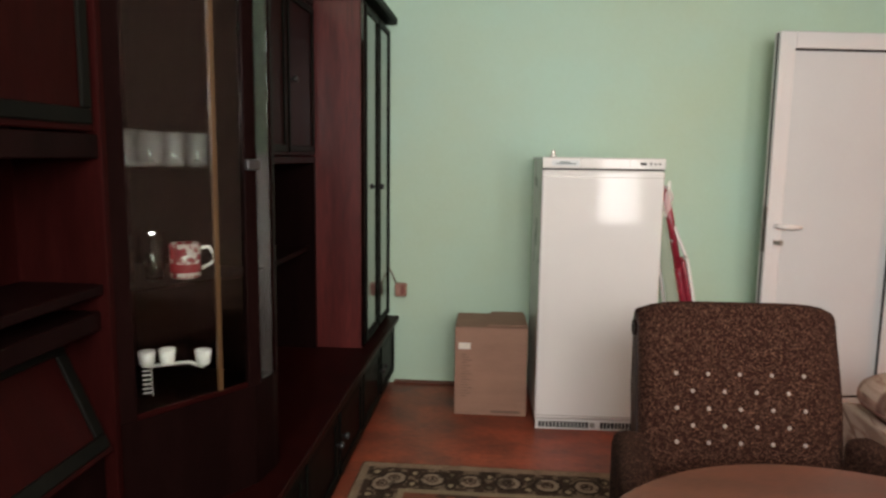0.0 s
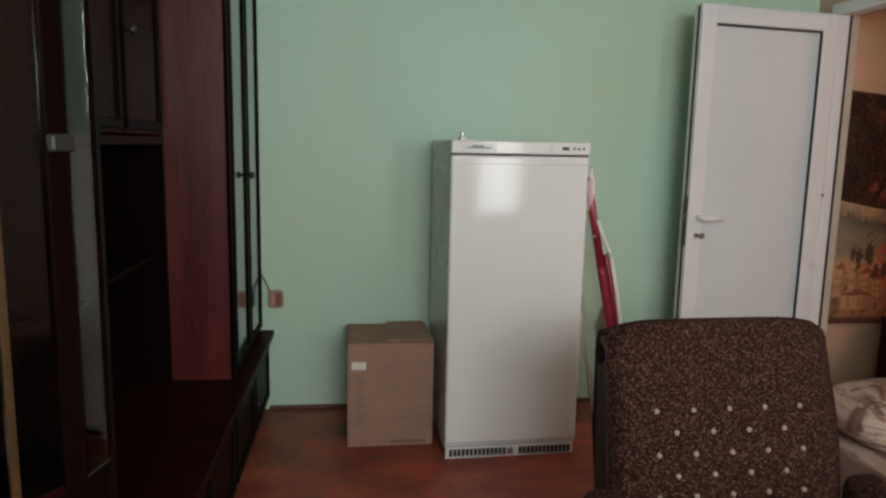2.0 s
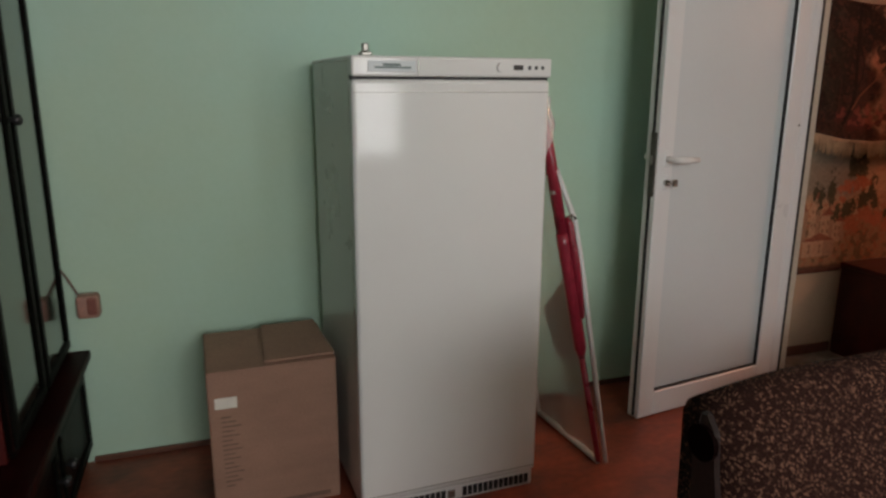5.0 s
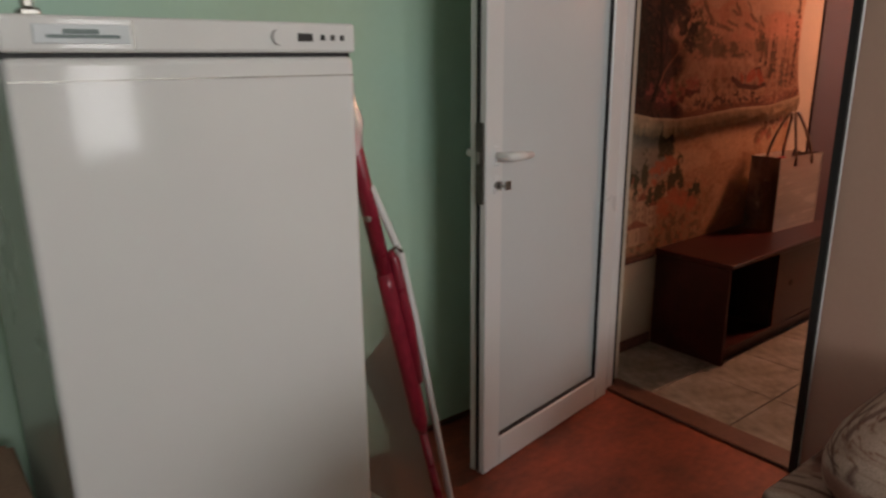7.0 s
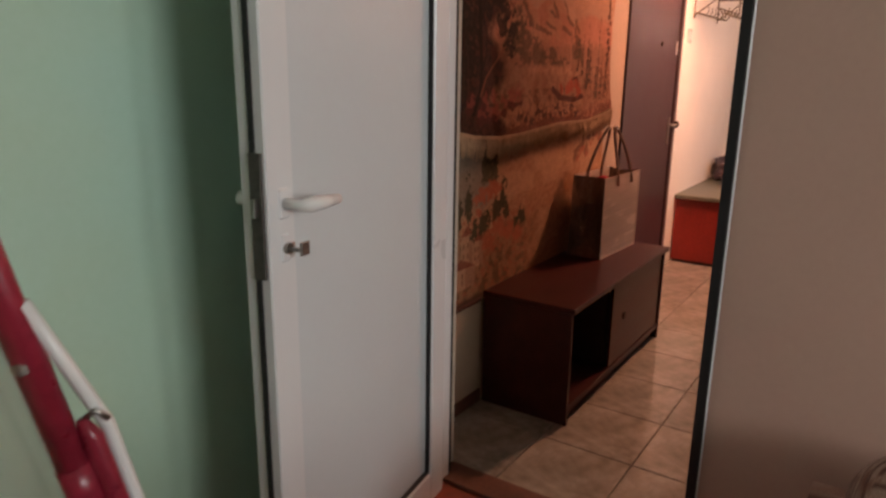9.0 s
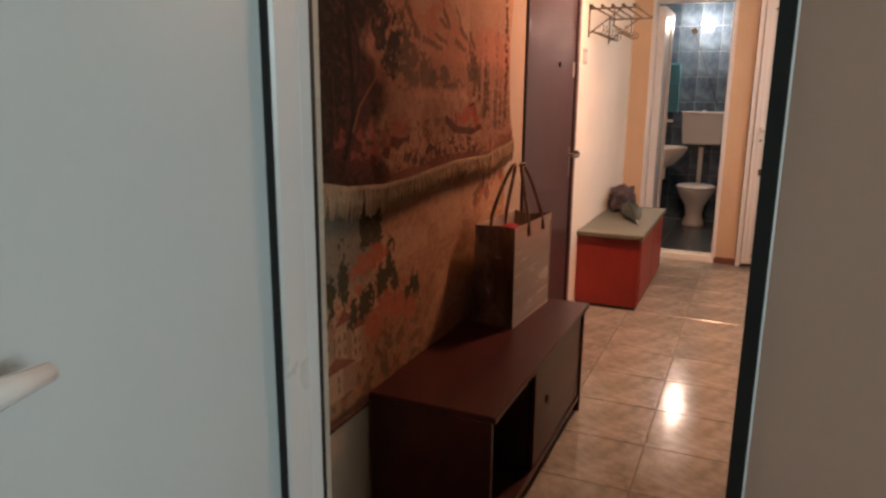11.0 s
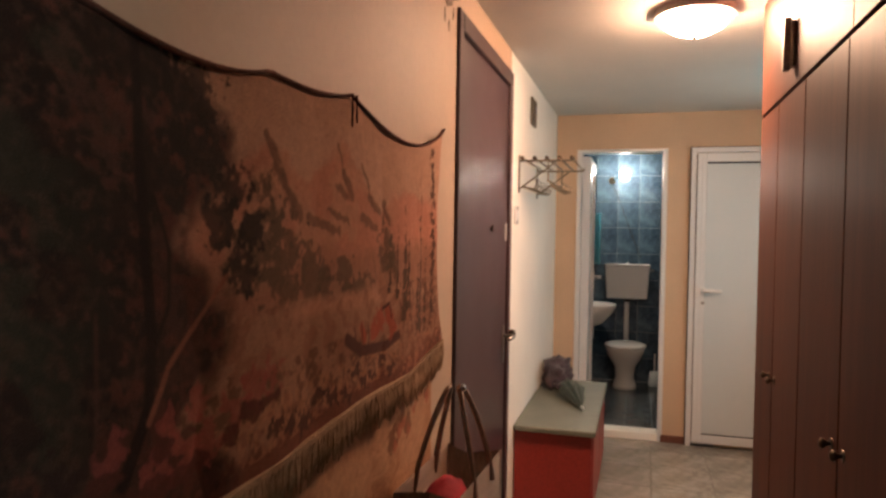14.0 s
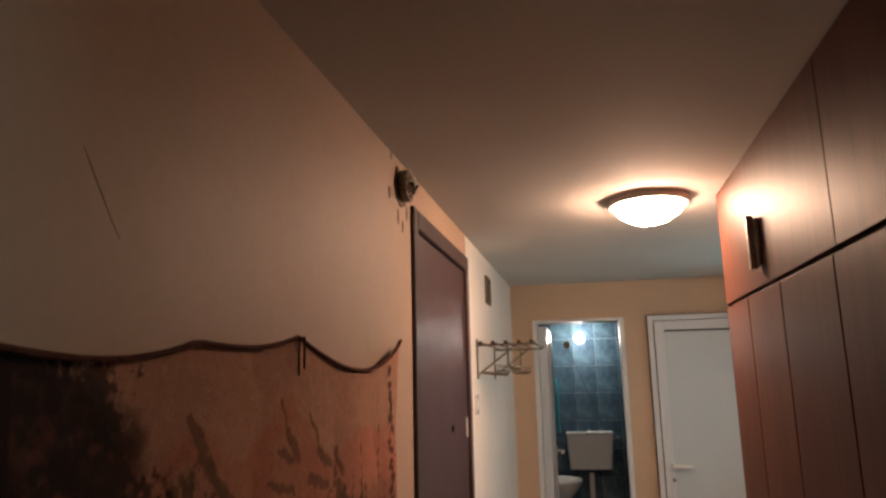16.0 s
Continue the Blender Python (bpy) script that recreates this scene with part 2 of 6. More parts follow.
BLACKCLOTH = material("black_purple_nylon", (0.075, 0.05, 0.058), 0.45, 0.35, 14, 120, 0.15, tint=(0.03, 0.022, 0.026))
GREENCLOTH = material("dark_green_nylon", (0.03, 0.042, 0.032), 0.45, 0.3, 12, 120, 0.1)
GLASS = clear("clear_glass", (0.97, 1.0, 0.98), 0.01)
CUTGLASS = clear("cut_glass", (0.95, 0.97, 0.95), 0.04, 1.5)
CUTGLASS.node_tree.nodes["Principled BSDF"].inputs["Transmission Weight"].default_value = 0.92
PANE = clear("cabinet_glass", (0.94, 1.0, 0.97), 0.0, 1.3)
MUGPRINT = material("printed_china", (0.34, 0.28, 0.26), 0.2, 0.1, 42, 120, 0.0, tint=(0.20, 0.02, 0.025), cover=0.06)
MUGRED = material("red_glaze", (0.24, 0.015, 0.02), 0.2, 0.15, 20, 90, 0.0)
LAMPGLASS = glowing("lit_opal_glass", LAMP_COLOUR, LAMP_GLOW)
BATHGLASS = glowing("lit_bath_lamp", (1.0, 0.86, 0.68), BATH_GLOW)
CHROME = material("chrome", (0.7, 0.7, 0.7), 0.12, 0.05, 10, 60, 0.0, metal=1.0)
CRACK = material("shallow_plaster_crack", (0.25, 0.148, 0.105), 0.9, 0.2, 30, 90, 0.1)
PLASTERTORN = material("bare_grey_plaster", (0.2, 0.15, 0.11), 0.95, 0.3, 30, 90, 0.3)
LEAFGREEN = material("grass_outside", (0.06, 0.1, 0.03), 0.9, 0.3, 1, 20, 0.2)


# ---- helpers for meshes ----
def link(name, bm, mat, parent=None, label="", smooth=False):
    me = bpy.data.meshes.new(name)
    bm.to_mesh(me)
    bm.free()
    if mat:
        me.materials.append(mat)
    if smooth:
        for p in me.polygons:
            p.use_smooth = True
    ob = new(name, me)
    if parent is not None:
        ob.parent = parent
    if label:
        ob["label"] = label
    return ob


part = link


def thing(name, label, category, m=None, group=""):
    e = new(name)
    e.empty_display_size = 0.05
    if m is not None:
        e.matrix_world = m
    return tagged(e, label, category, group)


def add_box(bm, lo, hi, bevel=0.0, seg=1):
    r = bmesh.ops.create_cube(bm, size=1.0)
    size = [h - l for l, h in zip(lo, hi)]
    mid = [(h + l) / 2 for l, h in zip(lo, hi)]
    bmesh.ops.scale(bm, vec=size, verts=r["verts"])
    bmesh.ops.translate(bm, vec=mid, verts=r["verts"])
    if bevel:
        edges = list({e for v in r["verts"] for e in v.link_edges})
        bmesh.ops.bevel(bm, geom=edges, offset=bevel, segments=seg, affect='EDGES', profile=0.5)
    return bm


def box(lo, hi, bevel=0.0, seg=1):
    return add_box(bmesh.new(), lo, hi, bevel, seg)


def boxes(*pairs, bevel=0.0):
    bm = bmesh.new()
    for lo, hi in pairs:
        add_box(bm, lo, hi, bevel)
    return bm


def add_cyl(bm, a, b, r0, r1=None, n=16):
    a, b = Vector(a), Vector(b)
    d = b - a
    m = Matrix.Translation((a + b) / 2) @ d.to_track_quat('Z', 'Y').to_matrix().to_4x4()
    bmesh.ops.create_cone(bm, cap_ends=True, segments=n, radius1=r0, radius2=r0 if r1 is None else r1, depth=d.length, matrix=m)
    return bm


def cyl(a, b, r0, r1=None, n=16):
    return add_cyl(bmesh.new(), a, b, r0, r1, n)


def add_tube(bm, pts, r, n=8):
    """A round tube along a chain of points."""
    pts = [Vector(p) for p in pts]
    rings = []
    for i, p in enumerate(pts):
        d = (pts[min(i + 1, len(pts) - 1)] - pts[max(i - 1, 0)]).normalized()
        q = d.to_track_quat('Z', 'Y')
        rr = r[i] if isinstance(r, (list, tuple)) else r
        rings.append([bm.verts.new(p + q @ Vector((math.cos(k * math.tau / n) * rr, math.sin(k * math.tau / n) * rr, 0))) for k in range(n)])
    for a, b in zip(rings, rings[1:]):
        for k in range(n):
            bm.faces.new((a[k], a[(k + 1) % n], b[(k + 1) % n], b[k]))
    bm.faces.new(list(reversed(rings[0])))
    bm.faces.new(rings[-1])
    return bm


def tube(pts, r, n=8):
    return add_tube(bmesh.new(), pts, r, n)


def lathe(profile, n=24, sx=1.0, sy=1.0, shift=None):
    """Turns (radius, height) pairs round the z axis; shift moves each ring sideways."""
    bm = bmesh.new()
    rings = []
    for i, (r, z) in enumerate(profile):
        ox, oy = shift[i] if shift else (0, 0)
        rings.append([bm.verts.new((ox + max(r, 1e-4) * sx * math.cos(k * math.tau / n), oy + max(r, 1e-4) * sy * math.sin(k * math.tau / n), z)) for k in range(n)])
    for a, b in zip(rings, rings[1:]):
        for k in range(n):
            bm.faces.new((a[k], a[(k + 1) % n], b[(k + 1) % n], b[k]))
    bm.faces.new(list(reversed(rings[0])))
    bm.faces.new(rings[-1])
    return bm


def prism(outline, z0, z1, bevel=0.0):
    bm = bmesh.new()
    low = [bm.verts.new((x, y, z0)) for x, y in outline]
    high = [bm.verts.new((x, y, z1)) for x, y in outline]
    n = len(outline)
    bm.faces.new(list(reversed(low)))
    bm.faces.new(high)
    for k in range(n):
        bm.faces.new((low[k], low[(k + 1) % n], high[(k + 1) % n], high[k]))
    bmesh.ops.recalc_face_normals(bm, faces=bm.faces)
    if bevel:
        bmesh.ops.bevel(bm, geom=list(bm.edges), offset=bevel, segments=1, affect='EDGES', profile=0.5)
    return bm


def setting(name, bm, mat, label, category, parent=None):
    return tagged(link(name, bm, mat, parent), label, category, "", "structure")


def fuzz(shape, cells, seed):
    """Smooth value noise on a grid, 0 to 1; cells: knots down and across."""
    rng = np.random.RandomState(seed)
    g = rng.rand(cells[0] + 2, cells[1] + 2)
    yy, xx = np.linspace(0, cells[0], shape[0], endpoint=False), np.linspace(0, cells[1], shape[1], endpoint=False)
    iy, ix = yy.astype(int), xx.astype(int)
    fy, fx = (yy - iy)[:, None], (xx - ix)[None, :]
    fy, fx = fy * fy * (3 - 2 * fy), fx * fx * (3 - 2 * fx)
    a, b = g[iy][:, ix], g[iy][:, ix + 1]
    c, d = g[iy + 1][:, ix], g[iy + 1][:, ix + 1]
    return (a * (1 - fx) + b * fx) * (1 - fy) + (c * (1 - fx) + d * fx) * fy


def fuzz3(shape, cells, seed):
    return (fuzz(shape, cells, seed) + 0.5 * fuzz(shape, (cells[0] * 2, cells[1] * 2), seed + 1) + 0.25 * fuzz(shape, (cells[0] * 4, cells[1] * 4), seed + 2)) / 1.75


def lay(img, mask, colour, strength=1.0):
    w = np.clip(mask, 0, 1)[..., None] * strength
    img[:] = img * (1 - w) + np.array(colour) * w


def cloth(name, place, img, mat, parent=None, thick=0.004):
    """A sheet whose knots lie at place (rows, columns, 3), dyed with img."""
    h, w = place.shape[:2]
    me = bpy.data.meshes.new(name)
    idx = np.arange(h * w).reshape(h, w)
    f = np.stack([idx[:-1, :-1], idx[:-1, 1:], idx[1:, 1:], idx[1:, :-1]], -1).reshape(-1, 4)
    me.from_pydata(place.reshape(-1, 3).tolist(), [], f.tolist())
    layer = me.color_attributes.new("dye", 'FLOAT_COLOR', 'POINT')
    layer.data.foreach_set("color", np.concatenate([img.reshape(-1, 3), np.ones((h * w, 1))], 1).astype(np.float32).ravel())
    me.materials.append(mat)
    me.polygons.foreach_set("use_smooth", [True] * len(me.polygons))
    ob = new(name, me)
    if parent is not None:
        ob.parent = parent
    if thick:
        s = ob.modifiers.new("thickness", 'SOLIDIFY')
        s.thickness, s.offset = thick, 0
    return ob


# ---- the large structure ----
WEST, EAST, NORTH, HALL_END, HALL_SOUTH = -1.14, 2.22, 4.11, 7.05, 2.42
WALL_T = 0.10
ROOM_H, HALL_H = 2.62, 2.312
DOOR_Y0, DOOR_Y1, DOOR_TOP = 3.112, 3.965, 2.12

setting("floor", box((WEST - 0.1, SOUTH - 0.2, -0.1), (EAST + 0.02, NORTH, 0.0)), REDFLOOR, "worn red-brown painted board floor", "floor")
setting("ground", box((-400, -400, -0.6), (400, 400, -0.5)), LEAFGREEN, "grass outside the window", "ground")
wall = setting("wall_north", boxes(((WEST - 0.1, NORTH, 0), (EAST + 0.03, NORTH + 0.12, ROOM_H))), GREEN, "pale green painted plaster wall", "wall")
setting("wall_west", box((WEST - 0.1, SOUTH, 0), (WEST, NORTH, ROOM_H)), GREEN, "pale green painted plaster wall", "wall")
(xa, xb, za, zb, _), (xc, xd, zc, zd, _) = WINDOWS
setting("wall_south", boxes(((WEST, SOUTH - 0.2, 0), (xc, SOUTH, ROOM_H)), ((xc, SOUTH - 0.2, 0), (xd, SOUTH, zc)), ((xc, SOUTH - 0.2, zd), (xd, SOUTH, ROOM_H)),
                            ((xd, SOUTH - 0.2, 0), (xa, SOUTH, ROOM_H)), ((xa, SOUTH - 0.2, 0), (xb, SOUTH, za)), ((xa, SOUTH - 0.2, zb), (xb, SOUTH, ROOM_H)),
                            ((xb, SOUTH - 0.2, 0), (EAST, SOUTH, ROOM_H))), GREEN, "pale green wall with a window opening and an added second one", "wall")
setting("wall_east", boxes(((EAST, SOUTH - 0.2, 0), (EAST + WALL_T, DOOR_Y0, ROOM_H)), ((EAST, DOOR_Y1, 0), (EAST + WALL_T, NORTH, ROOM_H)),
                           ((EAST, DOOR_Y0, DOOR_TOP), (EAST + WALL_T, DOOR_Y1, ROOM_H))), PINK, "pinkish painted wall with a doorway", "wall")
setting("ceiling", box((WEST - 0.1, SOUTH - 0.2, ROOM_H), (EAST + WALL_T, NORTH + 0.12, ROOM_H + 0.1)), CEIL, "whitewashed room ceiling", "ceiling")
setting("baseboard", boxes(((-0.64, NORTH - 0.012, 0), (EAST, NORTH, 0.022)), ((EAST - 0.012, 0.4, 0), (EAST, DOOR_Y0, 0.04)), bevel=0.003), SKIRT, "thin dark brown skirting strip", "baseboard")
for k, (x0, x1, z0, z1, _) in enumerate(WINDOWS):
    win = setting("window_%d" % (k + 1), box((x0, SOUTH - 0.16, z0 - 0.03), (x1, SOUTH + 0.06, z0), 0.004), UPVC, "white window with a narrow sill", "window")
    part("window_frame", boxes(((x0, SOUTH - 0.19, z0), (x0 + 0.03, SOUTH - 0.15, z1)), ((x1 - 0.03, SOUTH - 0.19, z0), (x1, SOUTH - 0.15, z1)),
                               ((x0 + 0.03, SOUTH - 0.19, z1 - 0.03), (x1 - 0.03, SOUTH - 0.15, z1))), UPVC, win)
    pane = part("pane", box((x0 + 0.03, SOUTH - 0.175, z0), (x1 - 0.03, SOUTH - 0.17, z1 - 0.03)), GLASS, win)
    pane.visible_shadow = False

# hall
setting("hall_floor", box((EAST + 0.02, HALL_SOUTH - 0.6, -0.1), (HALL_END, NORTH, -0.006)), GROUT, "grey grout bed of the hall floor", "floor")
setting("hall_wall_north", boxes(((EAST + 0.03, NORTH, 0), (4.21, NORTH + 0.12, HALL_H + 0.3)), ((4.21, NORTH, 2.205), (5.21, NORTH + 0.12, HALL_H + 0.3))), PEACH, "peach painted hall wall", "wall")
setting("hall_wall_light", box((5.21, NORTH, 0), (HALL_END + 0.1, NORTH + 0.12, HALL_H + 0.3)), CREAM, "cream white painted hall wall", "wall")
WC_Y0, WC_Y1, WC_TOP = 3.35, 3.95, 2.06
WD_Y0, WD_Y1 = 2.46, 3.185
setting("hall_wall_end", boxes(((HALL_END, WC_Y1, 0), (HALL_END + 0.12, NORTH, HALL_H + 0.3)), ((HALL_END, WC_Y0, WC_TOP), (HALL_END + 0.12, WC_Y1, HALL_H + 0.3)),
                               ((HALL_END, HALL_SOUTH - 0.1, 0), (HALL_END + 0.12, WC_Y0, HALL_H + 0.3))), ENDWALL, "peach end wall with the bathroom doorway", "wall")
hx0, hx1, hz0, hz1 = HALL_WINDOW
setting("hall_wall_south", boxes(((EAST + WALL_T, HALL_SOUTH - 0.1, 0), (hx0, HALL_SOUTH, HALL_H + 0.3)), ((hx1, HALL_SOUTH - 0.1, 0), (HALL_END, HALL_SOUTH, HALL_H + 0.3)),
                                 ((hx0, HALL_SOUTH - 0.1, 0), (hx1, HALL_SOUTH, hz0)), ((hx0, HALL_SOUTH - 0.1, hz1), (hx1, HALL_SOUTH, HALL_H + 0.3))), PEACH, "peach hall wall with a window past the wardrobe", "wall")
win = setting("window_3", box((hx0, HALL_SOUTH - 0.09, hz0 - 0.03), (hx1, HALL_SOUTH + 0.05, hz0 - 0.002), 0.004), UPVC, "white hall window with a narrow sill", "window")
part("window_frame", boxes(((hx0, HALL_SOUTH - 0.09, hz0), (hx0 + 0.03, HALL_SOUTH - 0.05, hz1)), ((hx1 - 0.03, HALL_SOUTH - 0.09, hz0), (hx1, HALL_SOUTH - 0.05, hz1)),
                           ((hx0 + 0.03, HALL_SOUTH - 0.09, hz1 - 0.03), (hx1 - 0.03, HALL_SOUTH - 0.05, hz1))), UPVC, win)
pane = part("pane", box((hx0 + 0.03, HALL_SOUTH - 0.08, hz0), (hx1 - 0.03, HALL_SOUTH - 0.075, hz1 - 0.03)), GLASS, win)
pane.visible_shadow = False
day = new("window_daylight", bpy.data.lights.new("window_daylight", 'AREA'))
day.data.shape, day.data.size, day.data.size_y = 'RECTANGLE', hx1 - hx0 - 0.06, hz1 - hz0 - 0.06
day.data.energy, day.data.color = DAY_POWER * 0.18, DAY_COLOUR
day.matrix_world = look(((hx0 + hx1) / 2, HALL_SOUTH - 0.04, (hz0 + hz1) / 2), ((hx0 + hx1) / 2, 5, (hz0 + hz1) / 2))
setting("hall_ceiling", box((EAST + WALL_T, HALL_SOUTH - 0.1, HALL_H), (HALL_END, NORTH, HALL_H + 0.1)), CEIL, "greyish white hall ceiling", "ceiling")
setting("hall_baseboard", boxes(((EAST + WALL_T, NORTH - 0.014, 0), (2.78, NORTH, 0.05)), ((HALL_END - 0.014, 3.19, 0), (HALL_END, WC_Y0, 0.05)), bevel=0.003), SKIRT, "reddish brown tile skirting", "baseboard")
setting("door_sill", box((EAST - 0.01, DOOR_Y0, -0.002), (EAST + WALL_T, DOOR_Y1, 0.012), 0.004), SKIRT, "worn brown wooden door sill", "sill")

# bathroom
BX, BFLOOR = 8.86, 0.05
setting("bathroom_floor", box((HALL_END, 3.0, -0.1), (BX, 4.3, BFLOOR - 0.005)), BLUEGROUT, "blue-grey bathroom floor bed", "floor")
wall_bath = setting("bathroom_wall_back", box((BX, 2.9, 0), (BX + 0.1, 4.4, 2.5)), BLUEGROUT, "blue tiled bathroom back wall", "wall")
wall_bath_side = setting("bathroom_wall_side", box((HALL_END + 0.12, 4.13, 0), (BX, 4.23, 2.5)), BLUEGROUT, "blue tiled bathroom side wall", "wall")
wall_bath_south = setting("bathroom_wall_south", box((HALL_END + 0.12, 3.1, 0), (BX, 3.2, 2.5)), BLUETILE, "blue tiled bathroom side wall", "wall")
setting("bathroom_ceiling", box((HALL_END + 0.12, 3.1, 2.5), (BX + 0.1, 4.4, 2.6)), CEIL, "white bathroom ceiling", "ceiling")
setting("bathroom_sill", box((HALL_END - 0.01, WC_Y0, 0.0), (HALL_END + 0.13, WC_Y1, BFLOOR + 0.004), 0.004), CREAM, "pale stone bathroom sill", "sill")
setting("bathroom_door_frame", boxes(((HALL_END - 0.012, WC_Y0 - 0.012, 0), (HALL_END + 0.125, WC_Y0 + 0.02, WC_TOP)), ((HALL_END - 0.012, WC_Y1 - 0.02, 0), (HALL_END + 0.125, WC_Y1 + 0.012, WC_TOP)),
                                     ((HALL_END - 0.012, WC_Y0 + 0.02, WC_TOP - 0.02), (HALL_END + 0.125, WC_Y1 - 0.02, WC_TOP)), bevel=0.003), UPVC, "white plastic bathroom door frame", "frame")


# ---- doors ----
def plastic_door(name, label, m, width, height, stile=0.085, rail=0.105, lock=True):
    """White plastic door leaf: frame rails, recessed panel and lever; local x along its width from the lock side, y through it."""
    d = thing(name, label, "door", m)
    d["kind"] = "structure"
    s, t = stile, 0.03
    part("frame", boxes(((0, -t, 0), (s, t, height)), ((width - s, -t, 0), (width, t, height)), ((s, -t, 0), (width - s, t, rail)), ((s, -t, height - s), (width - s, t, height)), bevel=0.005), UPVC, d)
    part("gasket", boxes(((s - 0.001, -t + 0.006, rail - 0.002), (width - s + 0.001, t - 0.006, rail + 0.007)), ((s - 0.001, -t + 0.006, height - s - 0.01), (width - s + 0.001, t - 0.006, height - s + 0.001)),
                         ((width - s - 0.007, -t + 0.006, rail + 0.007), (width - s + 0.001, t - 0.006, height - s - 0.01))), SEAL, d, "black rubber gasket")
    part("lip", box((-0.0005, -t - 0.004, 0.004), (0.032, t - 0.002, height - 0.004), 0.003), UPVC, d)
    part("panel", box((s + 0.001, -0.012, rail + 0.007), (width - s - 0.007, 0.012, height - s - 0.01)), PANEL, d)
    part("edge_groove", box((-0.004, -0.012, 0.01), (0.0015, 0.0, height - 0.01)), SEAL, d, "dark groove along the edge")
    hz = 1.055
    for side in (-1, 1):
        plate = part("escutcheon", box((0.034, side * t - 0.004, hz - 0.03), (0.066, side * t + 0.006 * (side > 0) + 0.004, hz + 0.03), 0.004), UPVC, d)
        bm = tube([(0.05, side * t, hz), (0.05, side * (t + 0.045), hz), (0.062, side * (t + 0.052), hz), (0.11, side * (t + 0.05), hz - 0.002), (0.165, side * (t + 0.047), hz - 0.004)], [0.011, 0.012, 0.015, 0.014, 0.010], 10)
        part("handle", bm, ENAMEL, d, "white lever handle", True)
        lockp = part("keyhole_plate", box((0.037, side * t - 0.003, hz - 0.115), (0.063, side * t + 0.003, hz - 0.06), 0.003), UPVC, d)
        part("cylinder", cyl((0.05, side * t, hz - 0.088), (0.05, side * (t + 0.012), hz - 0.088), 0.011, n=12), STEEL, lockp)
    if lock:
        part("key", boxes(((0.047, -t - 0.035, hz - 0.092), (0.053, -t - 0.01, hz - 0.084)), ((0.05, -t - 0.04, hz - 0.1), (0.075, -t - 0.034, hz - 0.074)), bevel=0.001), STEEL, d, "small steel key in the lock")
        part("lock_plate", box((-0.007, -0.026, hz - 0.14), (0.002, 0.002, hz + 0.10), 0.001), DARKSTEEL, d, "dark steel lock plate")
        part("latch", box((-0.016, -0.016, hz - 0.02), (0.0, -0.005, hz + 0.015), 0.002), STEEL, d)
    return d


ang = math.degrees(math.atan2(3.875 - 3.762, 2.175 - 1.40))
plastic_door("door_1", "white plastic door standing wide open into the room", pose(1.395, 3.788, 0.004, 0, 0, ang), 0.78, 2.055)
frame_1 = thing("door_frame", "white plastic door frame with black seals", "door frame", pose(EAST, DOOR_Y0, 0))
frame_1["kind"] = "structure"
DW = DOOR_Y1 - DOOR_Y0
part("jamb", box((-0.03, DW - 0.067, 0), (0.028, DW, DOOR_TOP), 0.004), UPVC, frame_1)
part("jamb", box((-0.003, 0, 0), (0.085, 0.011, DOOR_TOP), 0.002), UPVC, frame_1)
part("head", box((-0.03, 0.011, DOOR_TOP - 0.06), (0.055, DW - 0.067, DOOR_TOP), 0.004), UPVC, frame_1)
part("seal", boxes(((0.028, DW - 0.064, 0), (0.042, DW - 0.01, DOOR_TOP - 0.02)), ((0.085, 0.0, 0), (0.104, 0.022, DOOR_TOP - 0.02)), ((-0.016, 0.004, 0.0), (-0.003, 0.026, DOOR_TOP - 0.07))), SEAL, frame_1, "black rubber seal")
part("trim", box((0.042, DW - 0.036, 0), (0.104, DW - 0.004, DOOR_TOP - 0.004), 0.003), TRIMPAINT, frame_1, "cream painted inner trim")
for gx0 in (-0.027, -0.019, -0.011):
    part("jamb_ridge", box((gx0, DW - 0.0685, 0.02), (gx0 + 0.003, DW - 0.066, DOOR_TOP - 0.07), 0.0008), UPVC, frame_1)
part("screw_hole", cyl((-0.026, DW - 0.0695, 1.165), (-0.026, DW - 0.064, 1.165), 0.006, n=10), DARKPLASTIC, frame_1, "dark screw hole")
part("screw", cyl((-0.034, DW - 0.03, 1.06), (-0.029, DW - 0.03, 1.06), 0.007, n=10), DARKPLASTIC, frame_1)
part("screw", cyl((-0.034, DW - 0.03, 1.66), (-0.029, DW - 0.03, 1.66), 0.007, n=10), DARKPLASTIC, frame_1)
part("strike_plate", box((0.03, 0.0095, 0.9), (0.06, 0.0135, 1.2), 0.001), STEEL, frame_1)

# door in the hall end wall
d2 = plastic_door("door_2", "closed white plastic door in the hall end wall", pose(HALL_END - 0.03, WD_Y1 - 0.04, 0.03, 0, 0, -90), WD_Y1 - WD_Y0 - 0.08, 1.99, 0.062, 0.06, lock=False)
f2 = thing("door_frame", "white plastic door frame", "door frame", pose(HALL_END - 0.03, WD_Y0, 0))
f2["kind"] = "structure"
part("jamb", box((-0.015, 0, 0), (0.035, 0.035, 2.06), 0.003), UPVC, f2)
part("jamb", box((-0.015, WD_Y1 - WD_Y0 - 0.035, 0), (0.035, WD_Y1 - WD_Y0, 2.06), 0.003), UPVC, f2)
part("head", box((-0.015, 0.035, 2.025), (0.035, WD_Y1 - WD_Y0 - 0.035, 2.06), 0.003), UPVC, f2)
part("outline_gap", boxes(((0.005, -0.006, 0), (0.034, 0, 2.066)), ((0.005, WD_Y1 - WD_Y0, 0), (0.034, WD_Y1 - WD_Y0 + 0.006, 2.066)), ((0.005, 0, 2.06), (0.034, WD_Y1 - WD_Y0, 2.066))), SEAL, f2, "dark gap round the frame")

